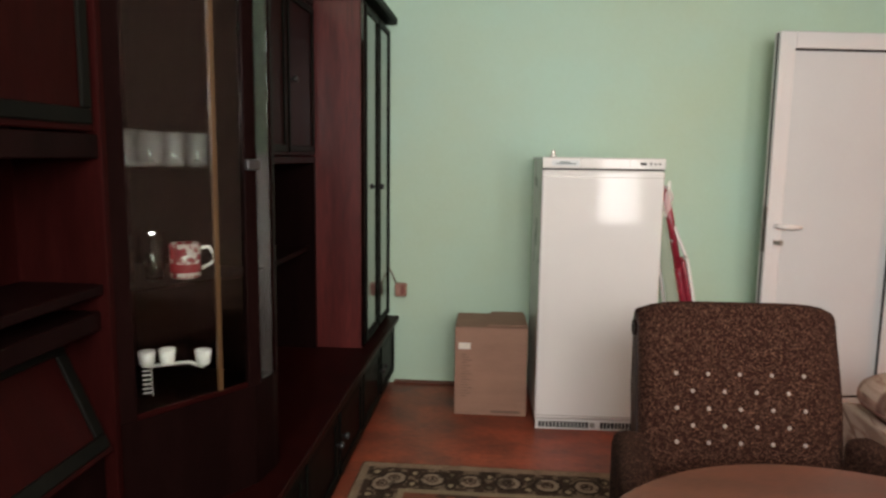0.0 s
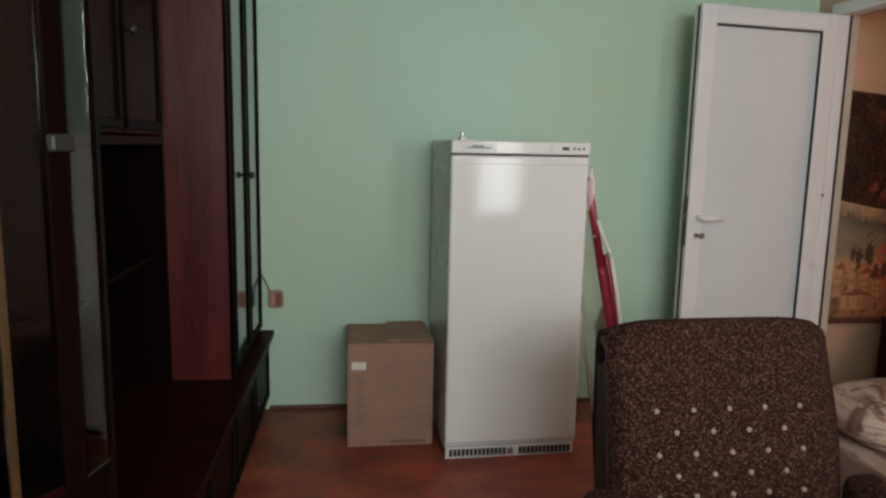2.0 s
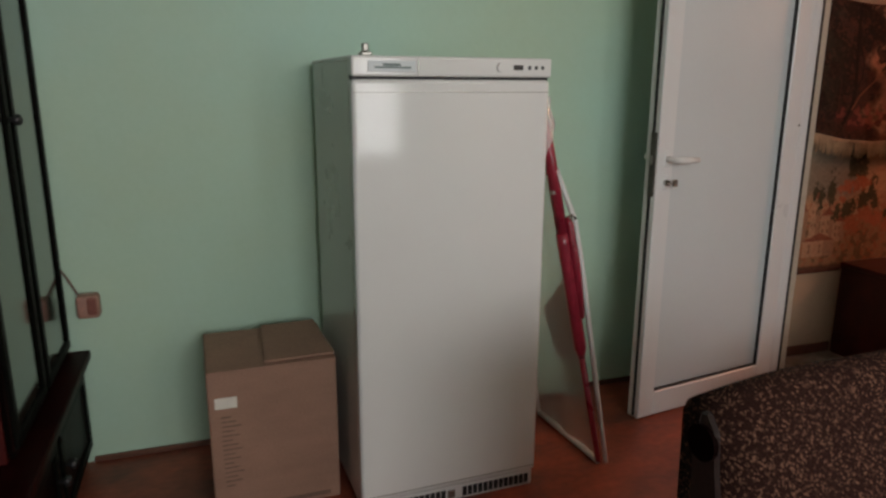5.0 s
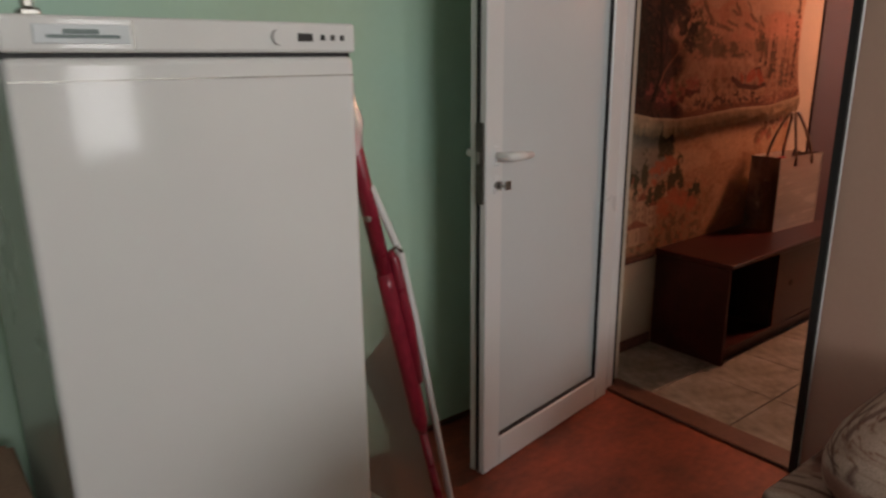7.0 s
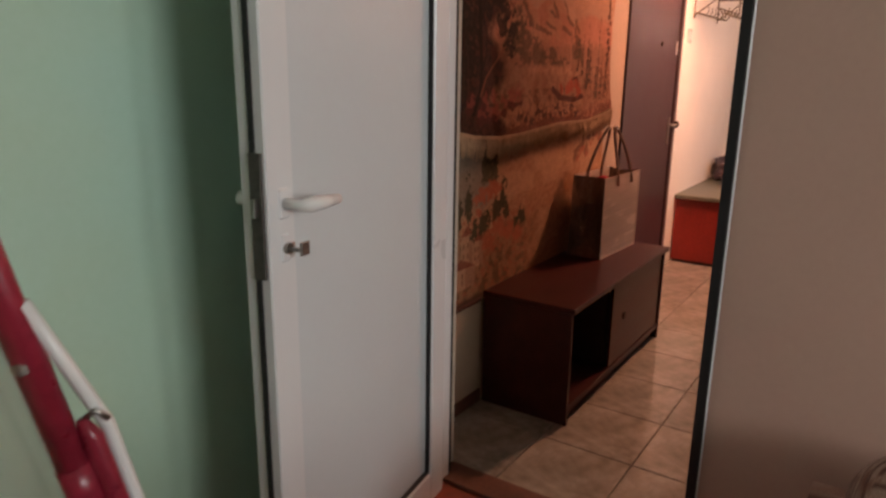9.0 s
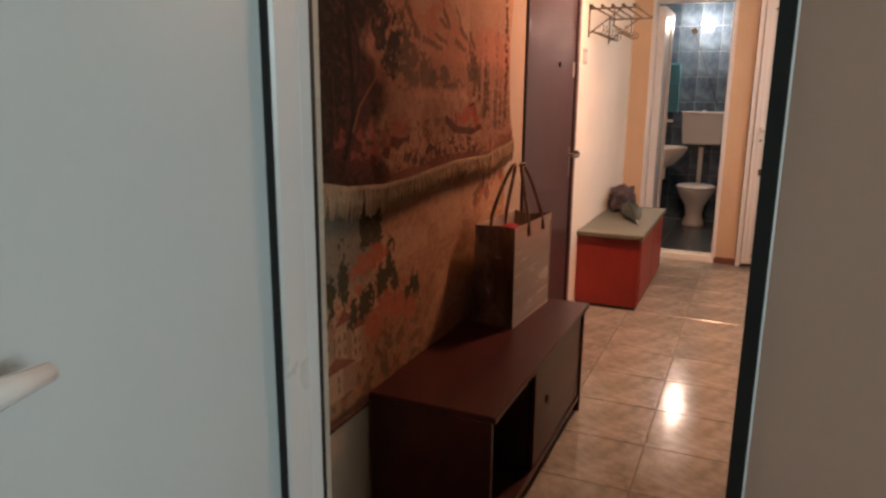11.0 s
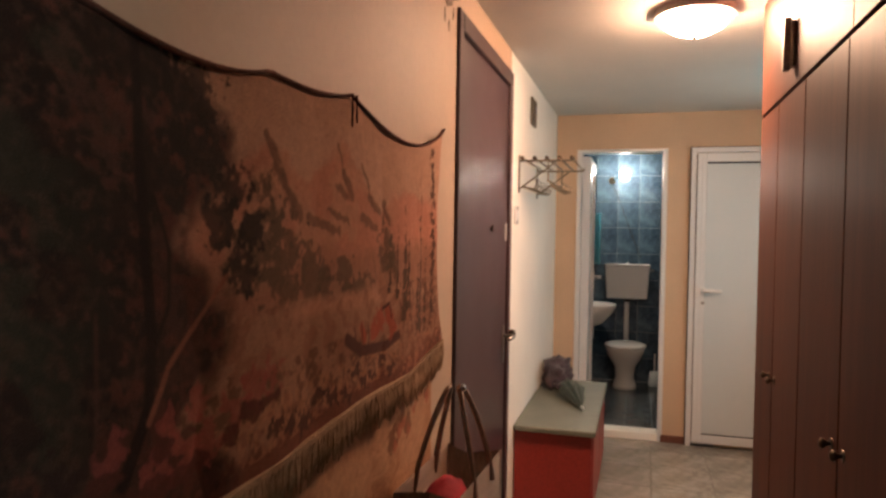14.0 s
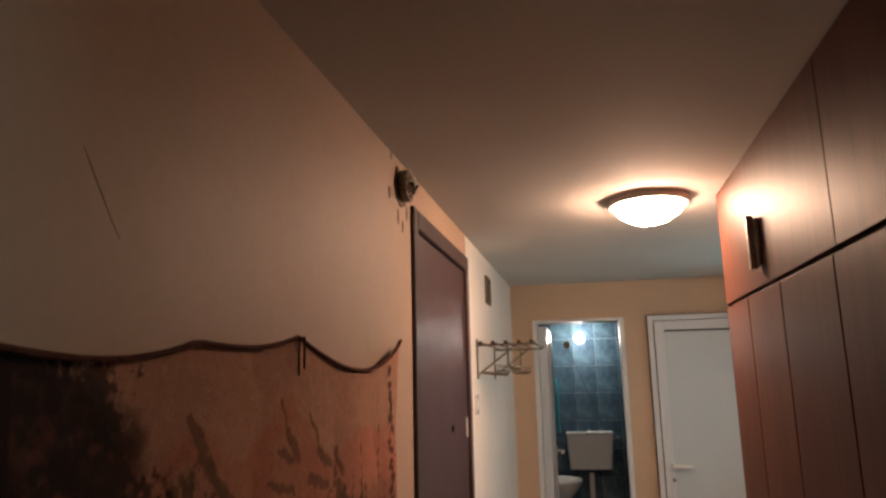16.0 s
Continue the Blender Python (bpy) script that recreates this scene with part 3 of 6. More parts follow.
# bathroom door, open into the bathroom
plastic_door("door_3", "white plastic bathroom door standing open inwards", pose(HALL_END + 0.12 + 0.575, WC_Y1 - 0.047, BFLOOR + 0.006, 0, 0, 180), 0.57, 1.97, lock=False)

# entrance door
ed = thing("door_4", "dark purple-brown padded entrance door, closed", "door", pose(4.21, NORTH, 0))
ed["kind"] = "structure"
part("door_frame", boxes(((0, -0.012, 0), (0.055, 0.1, 2.205)), ((0.945, -0.012, 0), (1.0, 0.1, 2.205)), ((0.055, -0.012, 2.14), (0.945, 0.1, 2.205)), bevel=0.004), ENTRYFRAME, ed)
part("leaf", box((0.058, 0.0, 0.01), (0.942, 0.06, 2.137), 0.006), ENTRY, ed)
part("lever", tube([(0.885, 0.0, 0.985), (0.885, -0.05, 0.985), (0.87, -0.055, 0.985), (0.775, -0.05, 0.985)], 0.009, 8), STEEL, ed, "dark metal lever", True)
part("knob", lathe([(0.008, 0), (0.02, 0.01), (0.022, 0.025), (0.012, 0.035)], 12), BRASS, ed).matrix_basis = pose(0.955, -0.012, 0.985, 90)
part("lock_plate", box((0.868, -0.006, 0.86), (0.902, 0.002, 1.03), 0.002), STEEL, ed)
part("bolt_plate", box((0.90, -0.005, 1.42), (0.925, 0.002, 1.50), 0.002), CERAMIC, ed, "small pale metal bolt plate")
part("peephole", cyl((0.60, -0.008, 1.475), (0.60, 0.004, 1.475), 0.012, n=12), BRASS, ed)


# ---- wall unit along the west wall ----
def panel_door(parent, name, lo, hi, border=0.035, face=None, edge=None, knob=None):
    """A door in the plane x = hi[0] with a raised dark border; lo, hi: its box."""
    d = part(name, box(lo, hi, 0.003), face or DARKWOOD, parent)
    x = hi[0]
    y0, y1, z0, z1 = lo[1] + 0.015, hi[1] - 0.015, lo[2] + 0.015, hi[2] - 0.015
    part("border", boxes(((x - 0.002, y0, z0), (x + 0.008, y1, z0 + border)), ((x - 0.002, y0, z1 - border), (x + 0.008, y1, z1)),
                         ((x - 0.002, y0, z0 + border), (x + 0.008, y0 + border, z1 - border)), ((x - 0.002, y1 - border, z0 + border), (x + 0.008, y1, z1 - border)), bevel=0.003), edge or EDGE, d)
    if knob:
        bm = lathe([(0.006, 0), (0.006, 0.015), (0.016, 0.022), (0.014, 0.034), (0.004, 0.038)], 12)
        k = part("knob", bm, DARKPLASTIC, d, "dark round knob", True)
        k.matrix_basis = pose(x + 0.002, knob[0], knob[1], 0, 90)
    return d


BASE_T, BASE_X = 0.43, -0.64
side = thing("sideboard", "long dark mahogany base cabinet with a ledge top", "cabinet", pose(0, 0, 0))
part("plinth", box((WEST, 0.22, 0), (BASE_X - 0.03, 4.085, 0.06)), DARKWOOD, side)
part("body", box((WEST, 0.2, 0.06), (BASE_X - 0.018, 4.09, BASE_T - 0.03), 0.003), DARKWOOD, side)
part("ledge", box((WEST, 0.18, BASE_T - 0.03), (BASE_X + 0.03, 4.1, BASE_T), 0.006, 2), DARKRED, side, "red-brown varnished ledge top")
for k in range(8):
    y0 = 0.215 + k * 0.484
    panel_door(side, "door", (BASE_X - 0.018, y0, 0.075), (BASE_X, y0 + 0.474, BASE_T - 0.045), knob=(y0 + (0.43 if k % 2 == 0 else 0.04), 0.25))

tall = thing("tall_cabinet", "tall mahogany wardrobe cabinet with dark lacquered doors and a cornice", "cabinet", pose(0, 0, 0))
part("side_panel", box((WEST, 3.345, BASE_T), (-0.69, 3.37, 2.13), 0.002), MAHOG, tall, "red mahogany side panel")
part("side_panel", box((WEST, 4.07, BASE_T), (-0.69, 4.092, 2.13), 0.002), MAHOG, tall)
part("back", box((WEST, 3.37, BASE_T), (WEST + 0.01, 4.07, 2.13)), DARKWOOD, tall)
part("top", box((WEST, 3.345, 2.13), (-0.69, 4.092, 2.15)), DARKWOOD, tall)
part("cornice", prism([(-0.69, 3.32), (-0.625, 3.3), (-0.625, 4.10), (WEST, 4.10), (WEST, 3.3), (-0.69, 3.3)], 2.15, 2.195, 0.008), EDGE, tall, "dark moulded cornice")
panel_door(tall, "door", (-0.69, 3.348, BASE_T + 0.01), (-0.672, 3.715, 2.128), border=0.03, face=GLOSSDOOR, knob=(3.69, 1.234))
panel_door(tall, "door", (-0.69, 3.722, BASE_T + 0.01), (-0.672, 4.09, 2.128), border=0.03, face=GLOSSDOOR)

NX = -0.915
mid = thing("shelf_unit", "dark wall unit with upper doors over an open niche", "cabinet", pose(0, 0, 0))
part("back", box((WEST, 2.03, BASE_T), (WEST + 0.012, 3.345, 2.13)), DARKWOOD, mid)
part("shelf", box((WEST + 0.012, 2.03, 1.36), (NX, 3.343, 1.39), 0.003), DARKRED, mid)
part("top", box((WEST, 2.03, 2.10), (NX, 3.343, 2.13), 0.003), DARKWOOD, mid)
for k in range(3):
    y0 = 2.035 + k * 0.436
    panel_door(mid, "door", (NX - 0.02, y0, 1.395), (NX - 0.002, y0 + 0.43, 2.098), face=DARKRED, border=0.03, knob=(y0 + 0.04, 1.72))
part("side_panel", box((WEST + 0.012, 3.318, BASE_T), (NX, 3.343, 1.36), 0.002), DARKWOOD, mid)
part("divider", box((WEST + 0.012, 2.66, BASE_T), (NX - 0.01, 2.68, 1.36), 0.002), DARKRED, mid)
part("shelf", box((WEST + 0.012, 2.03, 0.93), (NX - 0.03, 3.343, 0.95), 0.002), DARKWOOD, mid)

# display cabinet with a slanted glazed front
P0, P1, P2 = Vector((-0.925, 1.54)), Vector((-0.70, 1.882)), Vector((-0.683, 1.985))
disp = thing("display_cabinet", "dark glazed display cabinet with a slanted front and glassware inside", "cabinet", pose(0, 0, 0))
foot = [(WEST, 1.54), (P0.x, P0.y), (P1.x, P1.y), (P2.x, P2.y), (P2.x, 2.03), (WEST, 2.03)]
part("base", prism(foot, BASE_T, 0.735, 0.003), DARKWOOD, disp)
part("top", prism(foot, 2.08, 2.15, 0.003), DARKWOOD, disp)
part("back", box((WEST, 1.54, 0.735), (WEST + 0.012, 2.03, 2.08)), DARKRED, disp)
part("side_panel", box((WEST, 1.535, 0.735), (P0.x, 1.555, 2.08)), DARKRED, disp)
part("side_panel", box((WEST, 2.012, 0.735), (P2.x, 2.03, 2.08)), DARKWOOD, disp)
for z in (1.06, 1.365):
    part("shelf", prism([(WEST + 0.012, 1.555), (P0.x - 0.01, 1.57), (P1.x - 0.03, P1.y), (P2.x - 0.03, 2.01), (WEST + 0.012, 2.01)], z - 0.008, z), DARKWOOD if z < 1.2 else PANE, disp, "glass shelf" if z > 1.2 else "")


def along(a, b, s0, s1, off, thick, z0, z1, bevel=0.0):
    """An upright slab from s0 to s1 metres along the line a to b, set off to its outer side."""
    d = (b - a).normalized()
    n = Vector((d.y, -d.x))
    q = [a + d * s0 + n * off, a + d * s1 + n * off, a + d * s1 + n * (off + thick), a + d * s0 + n * (off + thick)]
    return prism([(v.x, v.y) for v in q], z0, z1, bevel)


L1 = (P1 - P0).length
part("stile", along(P0, P1, 0, 0.05, -0.012, 0.02, 0.735, 2.08, 0.003), DARKWOOD, disp)
part("stile", along(P0, P1, L1 - 0.03, L1 + 0.012, -0.012, 0.024, 0.735, 2.08, 0.003), DARKWOOD, disp)
part("gilt_strip", along(P0, P1, 0.285, 0.299, -0.006, 0.012, 0.74, 2.08, 0.001), GOLD, disp, "golden wood strip")
part("glass_pane", along(P0, P1, 0.05, 0.285, -0.002, 0.004, 0.74, 2.08), PANE, disp)
part("glass_pane", along(P0, P1, 0.299, L1 - 0.03, -0.002, 0.004, 0.74, 2.08), PANE, disp)
part("glass_pane", along(P1, P2, 0.03, 0.1, -0.002, 0.004, 0.74, 2.08), PANE, disp)
part("bottom_rail", along(P0, P1, 0.05, L1 - 0.03, -0.012, 0.02, 0.735, 0.75, 0.002), DARKRED, disp)
part("handle", along(P0, P1, L1 - 0.03, L1 + 0.015, 0.01, 0.02, 1.355, 1.385, 0.004), DARKPLASTIC, disp, "dark door catch")

# bar unit nearest to the start
bar = thing("bar_cabinet", "mahogany wall unit with bordered doors and an open shelf", "cabinet", pose(0, 0, 0))
BXF = -0.92
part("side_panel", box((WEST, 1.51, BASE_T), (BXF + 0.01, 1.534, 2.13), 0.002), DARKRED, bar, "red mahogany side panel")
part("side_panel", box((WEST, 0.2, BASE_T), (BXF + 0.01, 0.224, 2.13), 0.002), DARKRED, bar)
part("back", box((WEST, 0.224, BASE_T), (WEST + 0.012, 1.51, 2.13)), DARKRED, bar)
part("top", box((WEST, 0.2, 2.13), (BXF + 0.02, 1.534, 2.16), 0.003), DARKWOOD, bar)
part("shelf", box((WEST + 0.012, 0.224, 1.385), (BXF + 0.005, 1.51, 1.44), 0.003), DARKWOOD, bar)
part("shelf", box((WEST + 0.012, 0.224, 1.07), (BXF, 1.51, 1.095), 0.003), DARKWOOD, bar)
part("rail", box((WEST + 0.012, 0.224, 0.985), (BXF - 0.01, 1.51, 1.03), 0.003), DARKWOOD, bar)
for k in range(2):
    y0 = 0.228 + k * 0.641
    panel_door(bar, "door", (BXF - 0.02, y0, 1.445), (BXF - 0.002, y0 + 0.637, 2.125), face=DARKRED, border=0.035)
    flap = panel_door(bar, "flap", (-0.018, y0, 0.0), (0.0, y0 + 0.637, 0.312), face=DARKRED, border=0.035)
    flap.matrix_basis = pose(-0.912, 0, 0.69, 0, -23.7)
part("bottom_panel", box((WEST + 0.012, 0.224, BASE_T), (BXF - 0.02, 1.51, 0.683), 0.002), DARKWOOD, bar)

# glass and china inside the display cabinet
SH2, SH1 = 1.365, 1.06


def tumbler(x, y, z, r, h):
    g = lathe([(r * 0.8, 0), (r * 0.85, 0.004), (r, h), (r - 0.003, h), (r * 0.75, 0.01), (0.001, 0.008)], 14)
    ob = tagged(link("drinking_glass", g, CUTGLASS if z > 1.2 else GLASS, None, "", True), "clear drinking glass on the cabinet shelf", "glass", "glasses in the cabinet")
    ob.matrix_world = pose(x, y, z)
    return ob


for k, (x, y) in enumerate(((-1.05, 1.60), (-0.98, 1.63), (-1.05, 1.68), (-0.97, 1.71), (-0.91, 1.73), (-1.04, 1.76), (-0.95, 1.79), (-0.88, 1.80), (-1.03, 1.85), (-0.93, 1.88), (-0.85, 1.87))):
    tumbler(x, y, SH2 + 0.0005, 0.032, 0.078 + 0.010 * (k % 3))
for k, (x, y) in enumerate(((-1.04, 1.60), (-0.97, 1.63), (-1.05, 1.68), (-0.98, 1.70), (-1.04, 1.76), (-0.93, 1.76))):
    tumbler(x, y, SH1 + 0.0005, 0.031, 0.125)


def mug(x, y, turn):
    m = thing("mug", "white and red patterned china mug", "mug", pose(x, y, SH1 + 0.0005, 0, 0, turn))
    part("body", lathe([(0.036, 0), (0.041, 0.006), (0.042, 0.095), (0.039, 0.096), (0.036, 0.012), (0.001, 0.01)], 20), MUGPRINT, m, "", True)
    part("red_band", lathe([(0.0425, 0.018), (0.0428, 0.02), (0.0428, 0.04), (0.0425, 0.042)], 20), MUGRED, m, "red painted band", True)
    for lo, hi in (((0.028, -0.034, 0.05), (0.0345, -0.02, 0.08)), ((0.035, 0.005, 0.055), (0.0425, 0.02, 0.085)), ((-0.01, -0.0432, 0.05), (0.012, -0.041, 0.075))):
        part("motif", box(lo, hi, 0.002), MUGRED, m, "red painted motif")
    part("handle", tube([(-0.04 + 0.0, 0.0, 0.08), (-0.065, 0.0, 0.082), (-0.078, 0, 0.06), (-0.072, 0, 0.035), (-0.04, 0, 0.02)], 0.005, 8), CERAMIC, m, "", True)
    return m


mug(-0.86, 1.80, 220)

coffee = thing("coffee_set_rack", "white coffee cups on a stand with a spiral wire", "cups", pose(-0.965, 1.745, 0.736))
part("stand", tube([(0.012, 0.0, 0.084), (0.055, 0.03, 0.084), (0.11, 0.045, 0.088), (0.155, 0.035, 0.08)], 0.005, 8), CERAMIC, coffee, "", True)
for px, py in ((0.055, 0.03), (0.155, 0.035), (0.012, 0.0)):
    part("cup", lathe([(0.014, 0.085), (0.019, 0.092), (0.023, 0.128), (0.020, 0.128), (0.015, 0.094), (0.001, 0.092)], 14), CERAMIC, coffee, "", True).matrix_basis = pose(px, py, 0)
part("spiral", tube([(0.012 + 0.013 * math.cos(k * 0.8), 0.013 * math.sin(k * 0.8), 0.003 + 0.0016 * k) for k in range(54)], 0.0024, 6), CERAMIC, coffee, "white spiral wire", True)


# ---- freezer ----
fz = thing("freezer", "tall white upright freezer standing on the red floor", "freezer", pose(0.197, 3.45, 0, 0, 0, 2.0))
FW, FH, FD = 0.60, 1.404, 0.57
part("body", box((0.003, 0.045, 0.03), (FW - 0.003, FD, FH - 0.006), 0.008, 2), ENAMEL_SIDE, fz, "greyish steel body")
part("top_cap", box((0, 0.02, FH - 0.012), (FW, FD, FH), 0.005, 2), ENAMEL, fz)
part("door", box((0.0, 0.0, 0.062), (FW, 0.044, FH - 0.062), 0.012, 4), ENAMEL, fz, "glossy white door")
for z in (FH - 0.098, 0.079):
    part("seam", box((0.004, -0.0015, z), (FW - 0.004, 0.0015, z + 0.0025)), STEEL, fz, "thin grey seam line")
part("handle_gap", box((0.004, 0.012, FH - 0.064), (FW - 0.004, 0.04, FH - 0.054)), SEAL, fz, "dark finger gap")
ctrl = part("control_panel", box((0.0, -0.006, FH - 0.055), (FW, 0.05, FH - 0.001), 0.006, 2), ENAMEL, fz)
part("badge", box((0.045, -0.0085, FH - 0.042), (0.18, -0.005, FH - 0.014), 0.001), PANEL, ctrl, "pale badge plate")
part("badge_mark", boxes(((0.062, -0.0098, FH - 0.034), (0.165, -0.0083, FH - 0.029)), ((0.085, -0.0098, FH - 0.028), (0.135, -0.0083, FH - 0.021))), material("badge_grey_green", (0.1, 0.16, 0.15), 0.4, 0.1), ctrl, "grey-green maker's mark")
part("divider_line", box((0.185, -0.008, FH - 0.05), (0.187, -0.005, FH - 0.006)), STEEL, ctrl)
part("dial", cyl((0.435, -0.016, FH - 0.028), (0.435, -0.004, FH - 0.028), 0.014, n=18), ENAMEL, ctrl, "white thermostat dial")
part("display", box((0.475, -0.0085, FH - 0.035), (0.505, -0.005, FH - 0.021)), DARKPLASTIC, ctrl, "small dark window")
for k in range(3):
    part("button", box((0.523 + k * 0.021, -0.0095, FH - 0.033), (0.531 + k * 0.021, -0.005, FH - 0.023), 0.001), DARKPLASTIC, ctrl)
grille = part("grille", box((0.006, 0.012, 0.006), (FW - 0.006, 0.044, 0.056), 0.003), ENAMEL, fz)
for k in range(30):
    x = 0.022 + k * 0.0187
    if 0.27 < x < 0.33:
        continue
    part("slot", box((x, 0.009, 0.013), (x + 0.0142, 0.016, 0.045)), DARKPLASTIC, grille)
part("latch", box((0.287, 0.005, 0.016), (0.312, 0.014, 0.042), 0.002), STEEL, grille)
for x in (0.06, FW - 0.06):
    for y in (0.08, FD - 0.08):
        part("foot", cyl((x, y, 0), (x, y, 0.032), 0.018, n=12), DARKPLASTIC, fz)
part("front_plinth", box((0.006, 0.018, 0.0), (FW - 0.006, 0.04, 0.0058)), ENAMEL_SIDE, fz)
part("hinge_cover", boxes(((0.045, 0.06, FH), (0.075, 0.1, FH + 0.012)), ((0.052, 0.07, FH + 0.012), (0.068, 0.09, FH + 0.035)), bevel=0.003), STEEL, fz, "small steel hinge on top")

# ---- cardboard box ----
bx = thing("cardboard_box", "closed brown cardboard box beside the freezer", "box", pose(-0.232, 3.615, 0, 0, 0, 1))
BW, BD, BH = 0.392, 0.36, 0.488
part("carton", box((0, 0, 0), (BW, BD, BH), 0.004), CARD, bx)
part("flap", prism([(0.002, 0.0), (BW - 0.002, 0.0), (BW - 0.01, BD / 2), (0.01, BD / 2)], BH + 0.001, BH + 0.006), CARD, bx).rotation_euler = (0.02, 0, 0)
part("raised_flap", prism([(0.18, 0.01), (BW + 0.004, 0.01), (BW - 0.01, BD - 0.02), (0.2, BD - 0.02)], BH + 0.007, BH + 0.013), CARD, bx).rotation_euler = (0.0, -0.012, 0)
part("label", box((0.02, -0.0025, BH - 0.118), (0.085, 0.001, BH - 0.083)), PAPER, bx, "white paper label")
for k in range(16):
    w = 0.03 + 0.035 * ((k * 7) % 5) / 5
    part("print_bar", box((0.035, -0.0015, BH - 0.15 - k * 0.0155), (0.035 + w, 0.001, BH - 0.146 - k * 0.0155)), CARDMARK, bx)
part("print_block", box((0.2, -0.0015, 0.045), (0.36, 0.001, 0.085)), CARDMARK, bx).scale = (1, 1, 0.35)

# ---- folded board in plastic film, leaning beside the freezer ----
# its lower edge runs from the wall to the foot; it leans against the freezer's side
A, B = Vector((1.045, 3.93, 0.012)), Vector((1.075, 3.52, 0.012))
TOPP = Vector((0.825, 3.565, 1.235))
lean = thing("folded_drying_rack", "folded red-tubed clothes rack wrapped in clear film, leaning on the freezer", "drying rack", pose(0, 0, 0))
part("front_tube", tube([B, B.lerp(TOPP, 0.35)], 0.011, 10), REDTUBE, lean, "", True)
part("wide_rail", tube([B.lerp(TOPP, 0.33), B.lerp(TOPP, 0.36), B.lerp(TOPP, 0.66), B.lerp(TOPP, 0.69)], [0.012, 0.021, 0.021, 0.020], 10), REDTUBE, lean, "thick red rail", True)
part("upper_tube", tube([B.lerp(TOPP, 0.66), B.lerp(TOPP, 0.98), TOPP + Vector((0, 0.05, 0.02))], 0.019, 10), REDTUBE, lean, "", True)
part("pale_tube", tube([B + Vector((0.022, -0.012, 0)), B.lerp(TOPP, 0.6) + Vector((0.05, -0.01, 0)), B.lerp(TOPP, 0.72) + Vector((0.05, -0.01, 0)), B.lerp(TOPP, 0.78) + Vector((0.034, -0.01, 0)), B.lerp(TOPP, 0.86) + Vector((0.012, -0.01, 0))], 0.009, 8), PIPE, lean, "pale wrapped tube", True)
side_step = Vector((0.030, -0.014, 0.0))
part("second_tube", tube([B.lerp(TOPP, 0.45) + side_step * 0.6, B.lerp(TOPP, 0.58) + side_step * 0.9, B.lerp(TOPP, 0.715) + side_step * 0.9, B.lerp(TOPP, 0.735) + side_step * 0.8], [0.012, 0.014, 0.013, 0.006], 10), REDTUBE, lean, "", True)
part("hook", tube([B.lerp(TOPP, 0.735) + side_step * 0.9, B.lerp(TOPP, 0.742) + side_step * 1.3, B.lerp(TOPP, 0.73) + side_step * 1.6], 0.004, 6), STEEL, lean, "small bent metal hook", True)
TB = Vector((0.83, 3.95, 1.16))
part("rear_tube", tube([A, A.lerp(TB, 0.5), TB], 0.010, 8), PIPE, lean, "", True)
part("foot_tube", tube([A, B], 0.011, 8), PIPE, lean, "pale lower tube", True)
part("clip", box((0.855, 3.54, 0.985), (0.885, 3.56, 1.0), 0.003), STEEL, lean)


def film_sheet(n=18):
    place = np.zeros((n, n, 3))
    rough_n = fuzz3((n, n), (4, 4), 5) - 0.5
    for i in range(n):
        for j in range(n):
            s, t = i / (n - 1), j / (n - 1)
            p = (A.lerp(B, t)).lerp(TB.lerp(TOPP, t), s)
            p = p + Vector((0.03 * rough_n[i, j] + 0.006, 0, 0))
            place[i, j] = p
    return place


fs = cloth("film_wrap", film_sheet(), np.full((18, 18, 3), 0.8), FILM, lean, 0.0)
fs["label"] = "crumpled clear plastic film"
fs.visible_shadow = False
ir = part("printed_inlay", prism([(0, 0), (0.14, 0), (0.2, 0.16), (0.02, 0.32), (0.0, 0.3)], 0, 0.002), GREYCLOTH, lean, "grey printed inlay behind the film")
q = Matrix((((A - B).normalized().x, (TOPP - B).normalized().x, 0, 0), ((A - B).normalized().y, (TOPP - B).normalized().y, 0, 0), ((A - B).normalized().z, (TOPP - B).normalized().z, 0, 0), (0, 0, 0, 1)))
nn = (A - B).normalized().cross((TOPP - B).normalized())
q[0][2], q[1][2], q[2][2] = nn
ir.matrix_basis = Matrix.Translation(B.lerp(TOPP, 0.28) + (A - B) * 0.15 + nn * 0.012) @ q
tuft = np.zeros((14, 14, 3))
wrinkle, ripple = fuzz3((14, 14), (5, 5), 61) - 0.5, fuzz3((14, 14), (4, 4), 67) - 0.5
for i in range(14):
    for j in range(14):
        a, r = (j / 13 - 0.5) * 4.4, 0.006 + 0.02 * max(0.0, math.sin(math.pi * i / 13)) ** 0.6
        tuft[i, j] = TOPP + Vector((0.008 + r * math.cos(a) + 0.035 * wrinkle[i, j], 0.0 + r * math.sin(a) + 0.035 * ripple[i, j], 0.06 - 0.19 * i / 13 + 0.03 * wrinkle[j, i]))
ft = cloth("film_tuft", tuft, np.full((14, 14, 3), 0.8), FILM, lean, 0.0)
ft["label"] = "bunched clear film at the top"
ft.visible_shadow = False

# ---- small thing hanging by the wall ----
pl = thing("wall_plug", "brownish pink wall plug hanging by a cord", "plug", pose(-0.595, NORTH - 0.02, 0.60))
part("body", box((-0.035, -0.04, -0.045), (0.035, 0.018, 0.035), 0.012, 3), material("faded_pink_plastic", (0.42, 0.2, 0.15), 0.5, 0.15, 12), pl, "", True)
part("cord", tube([(-0.03, 0.0, 0.03), (-0.06, 0.01, 0.09), (-0.10, 0.01, 0.16)], 0.004, 6), SKIRT, pl)
part("face", box((0.0, -0.05, -0.03), (0.03, -0.038, 0.03), 0.006, 2), material("dark_red_plastic", (0.25, 0.07, 0.05), 0.5, 0.1), pl)

# ---- armchair ----
chang = 2.0
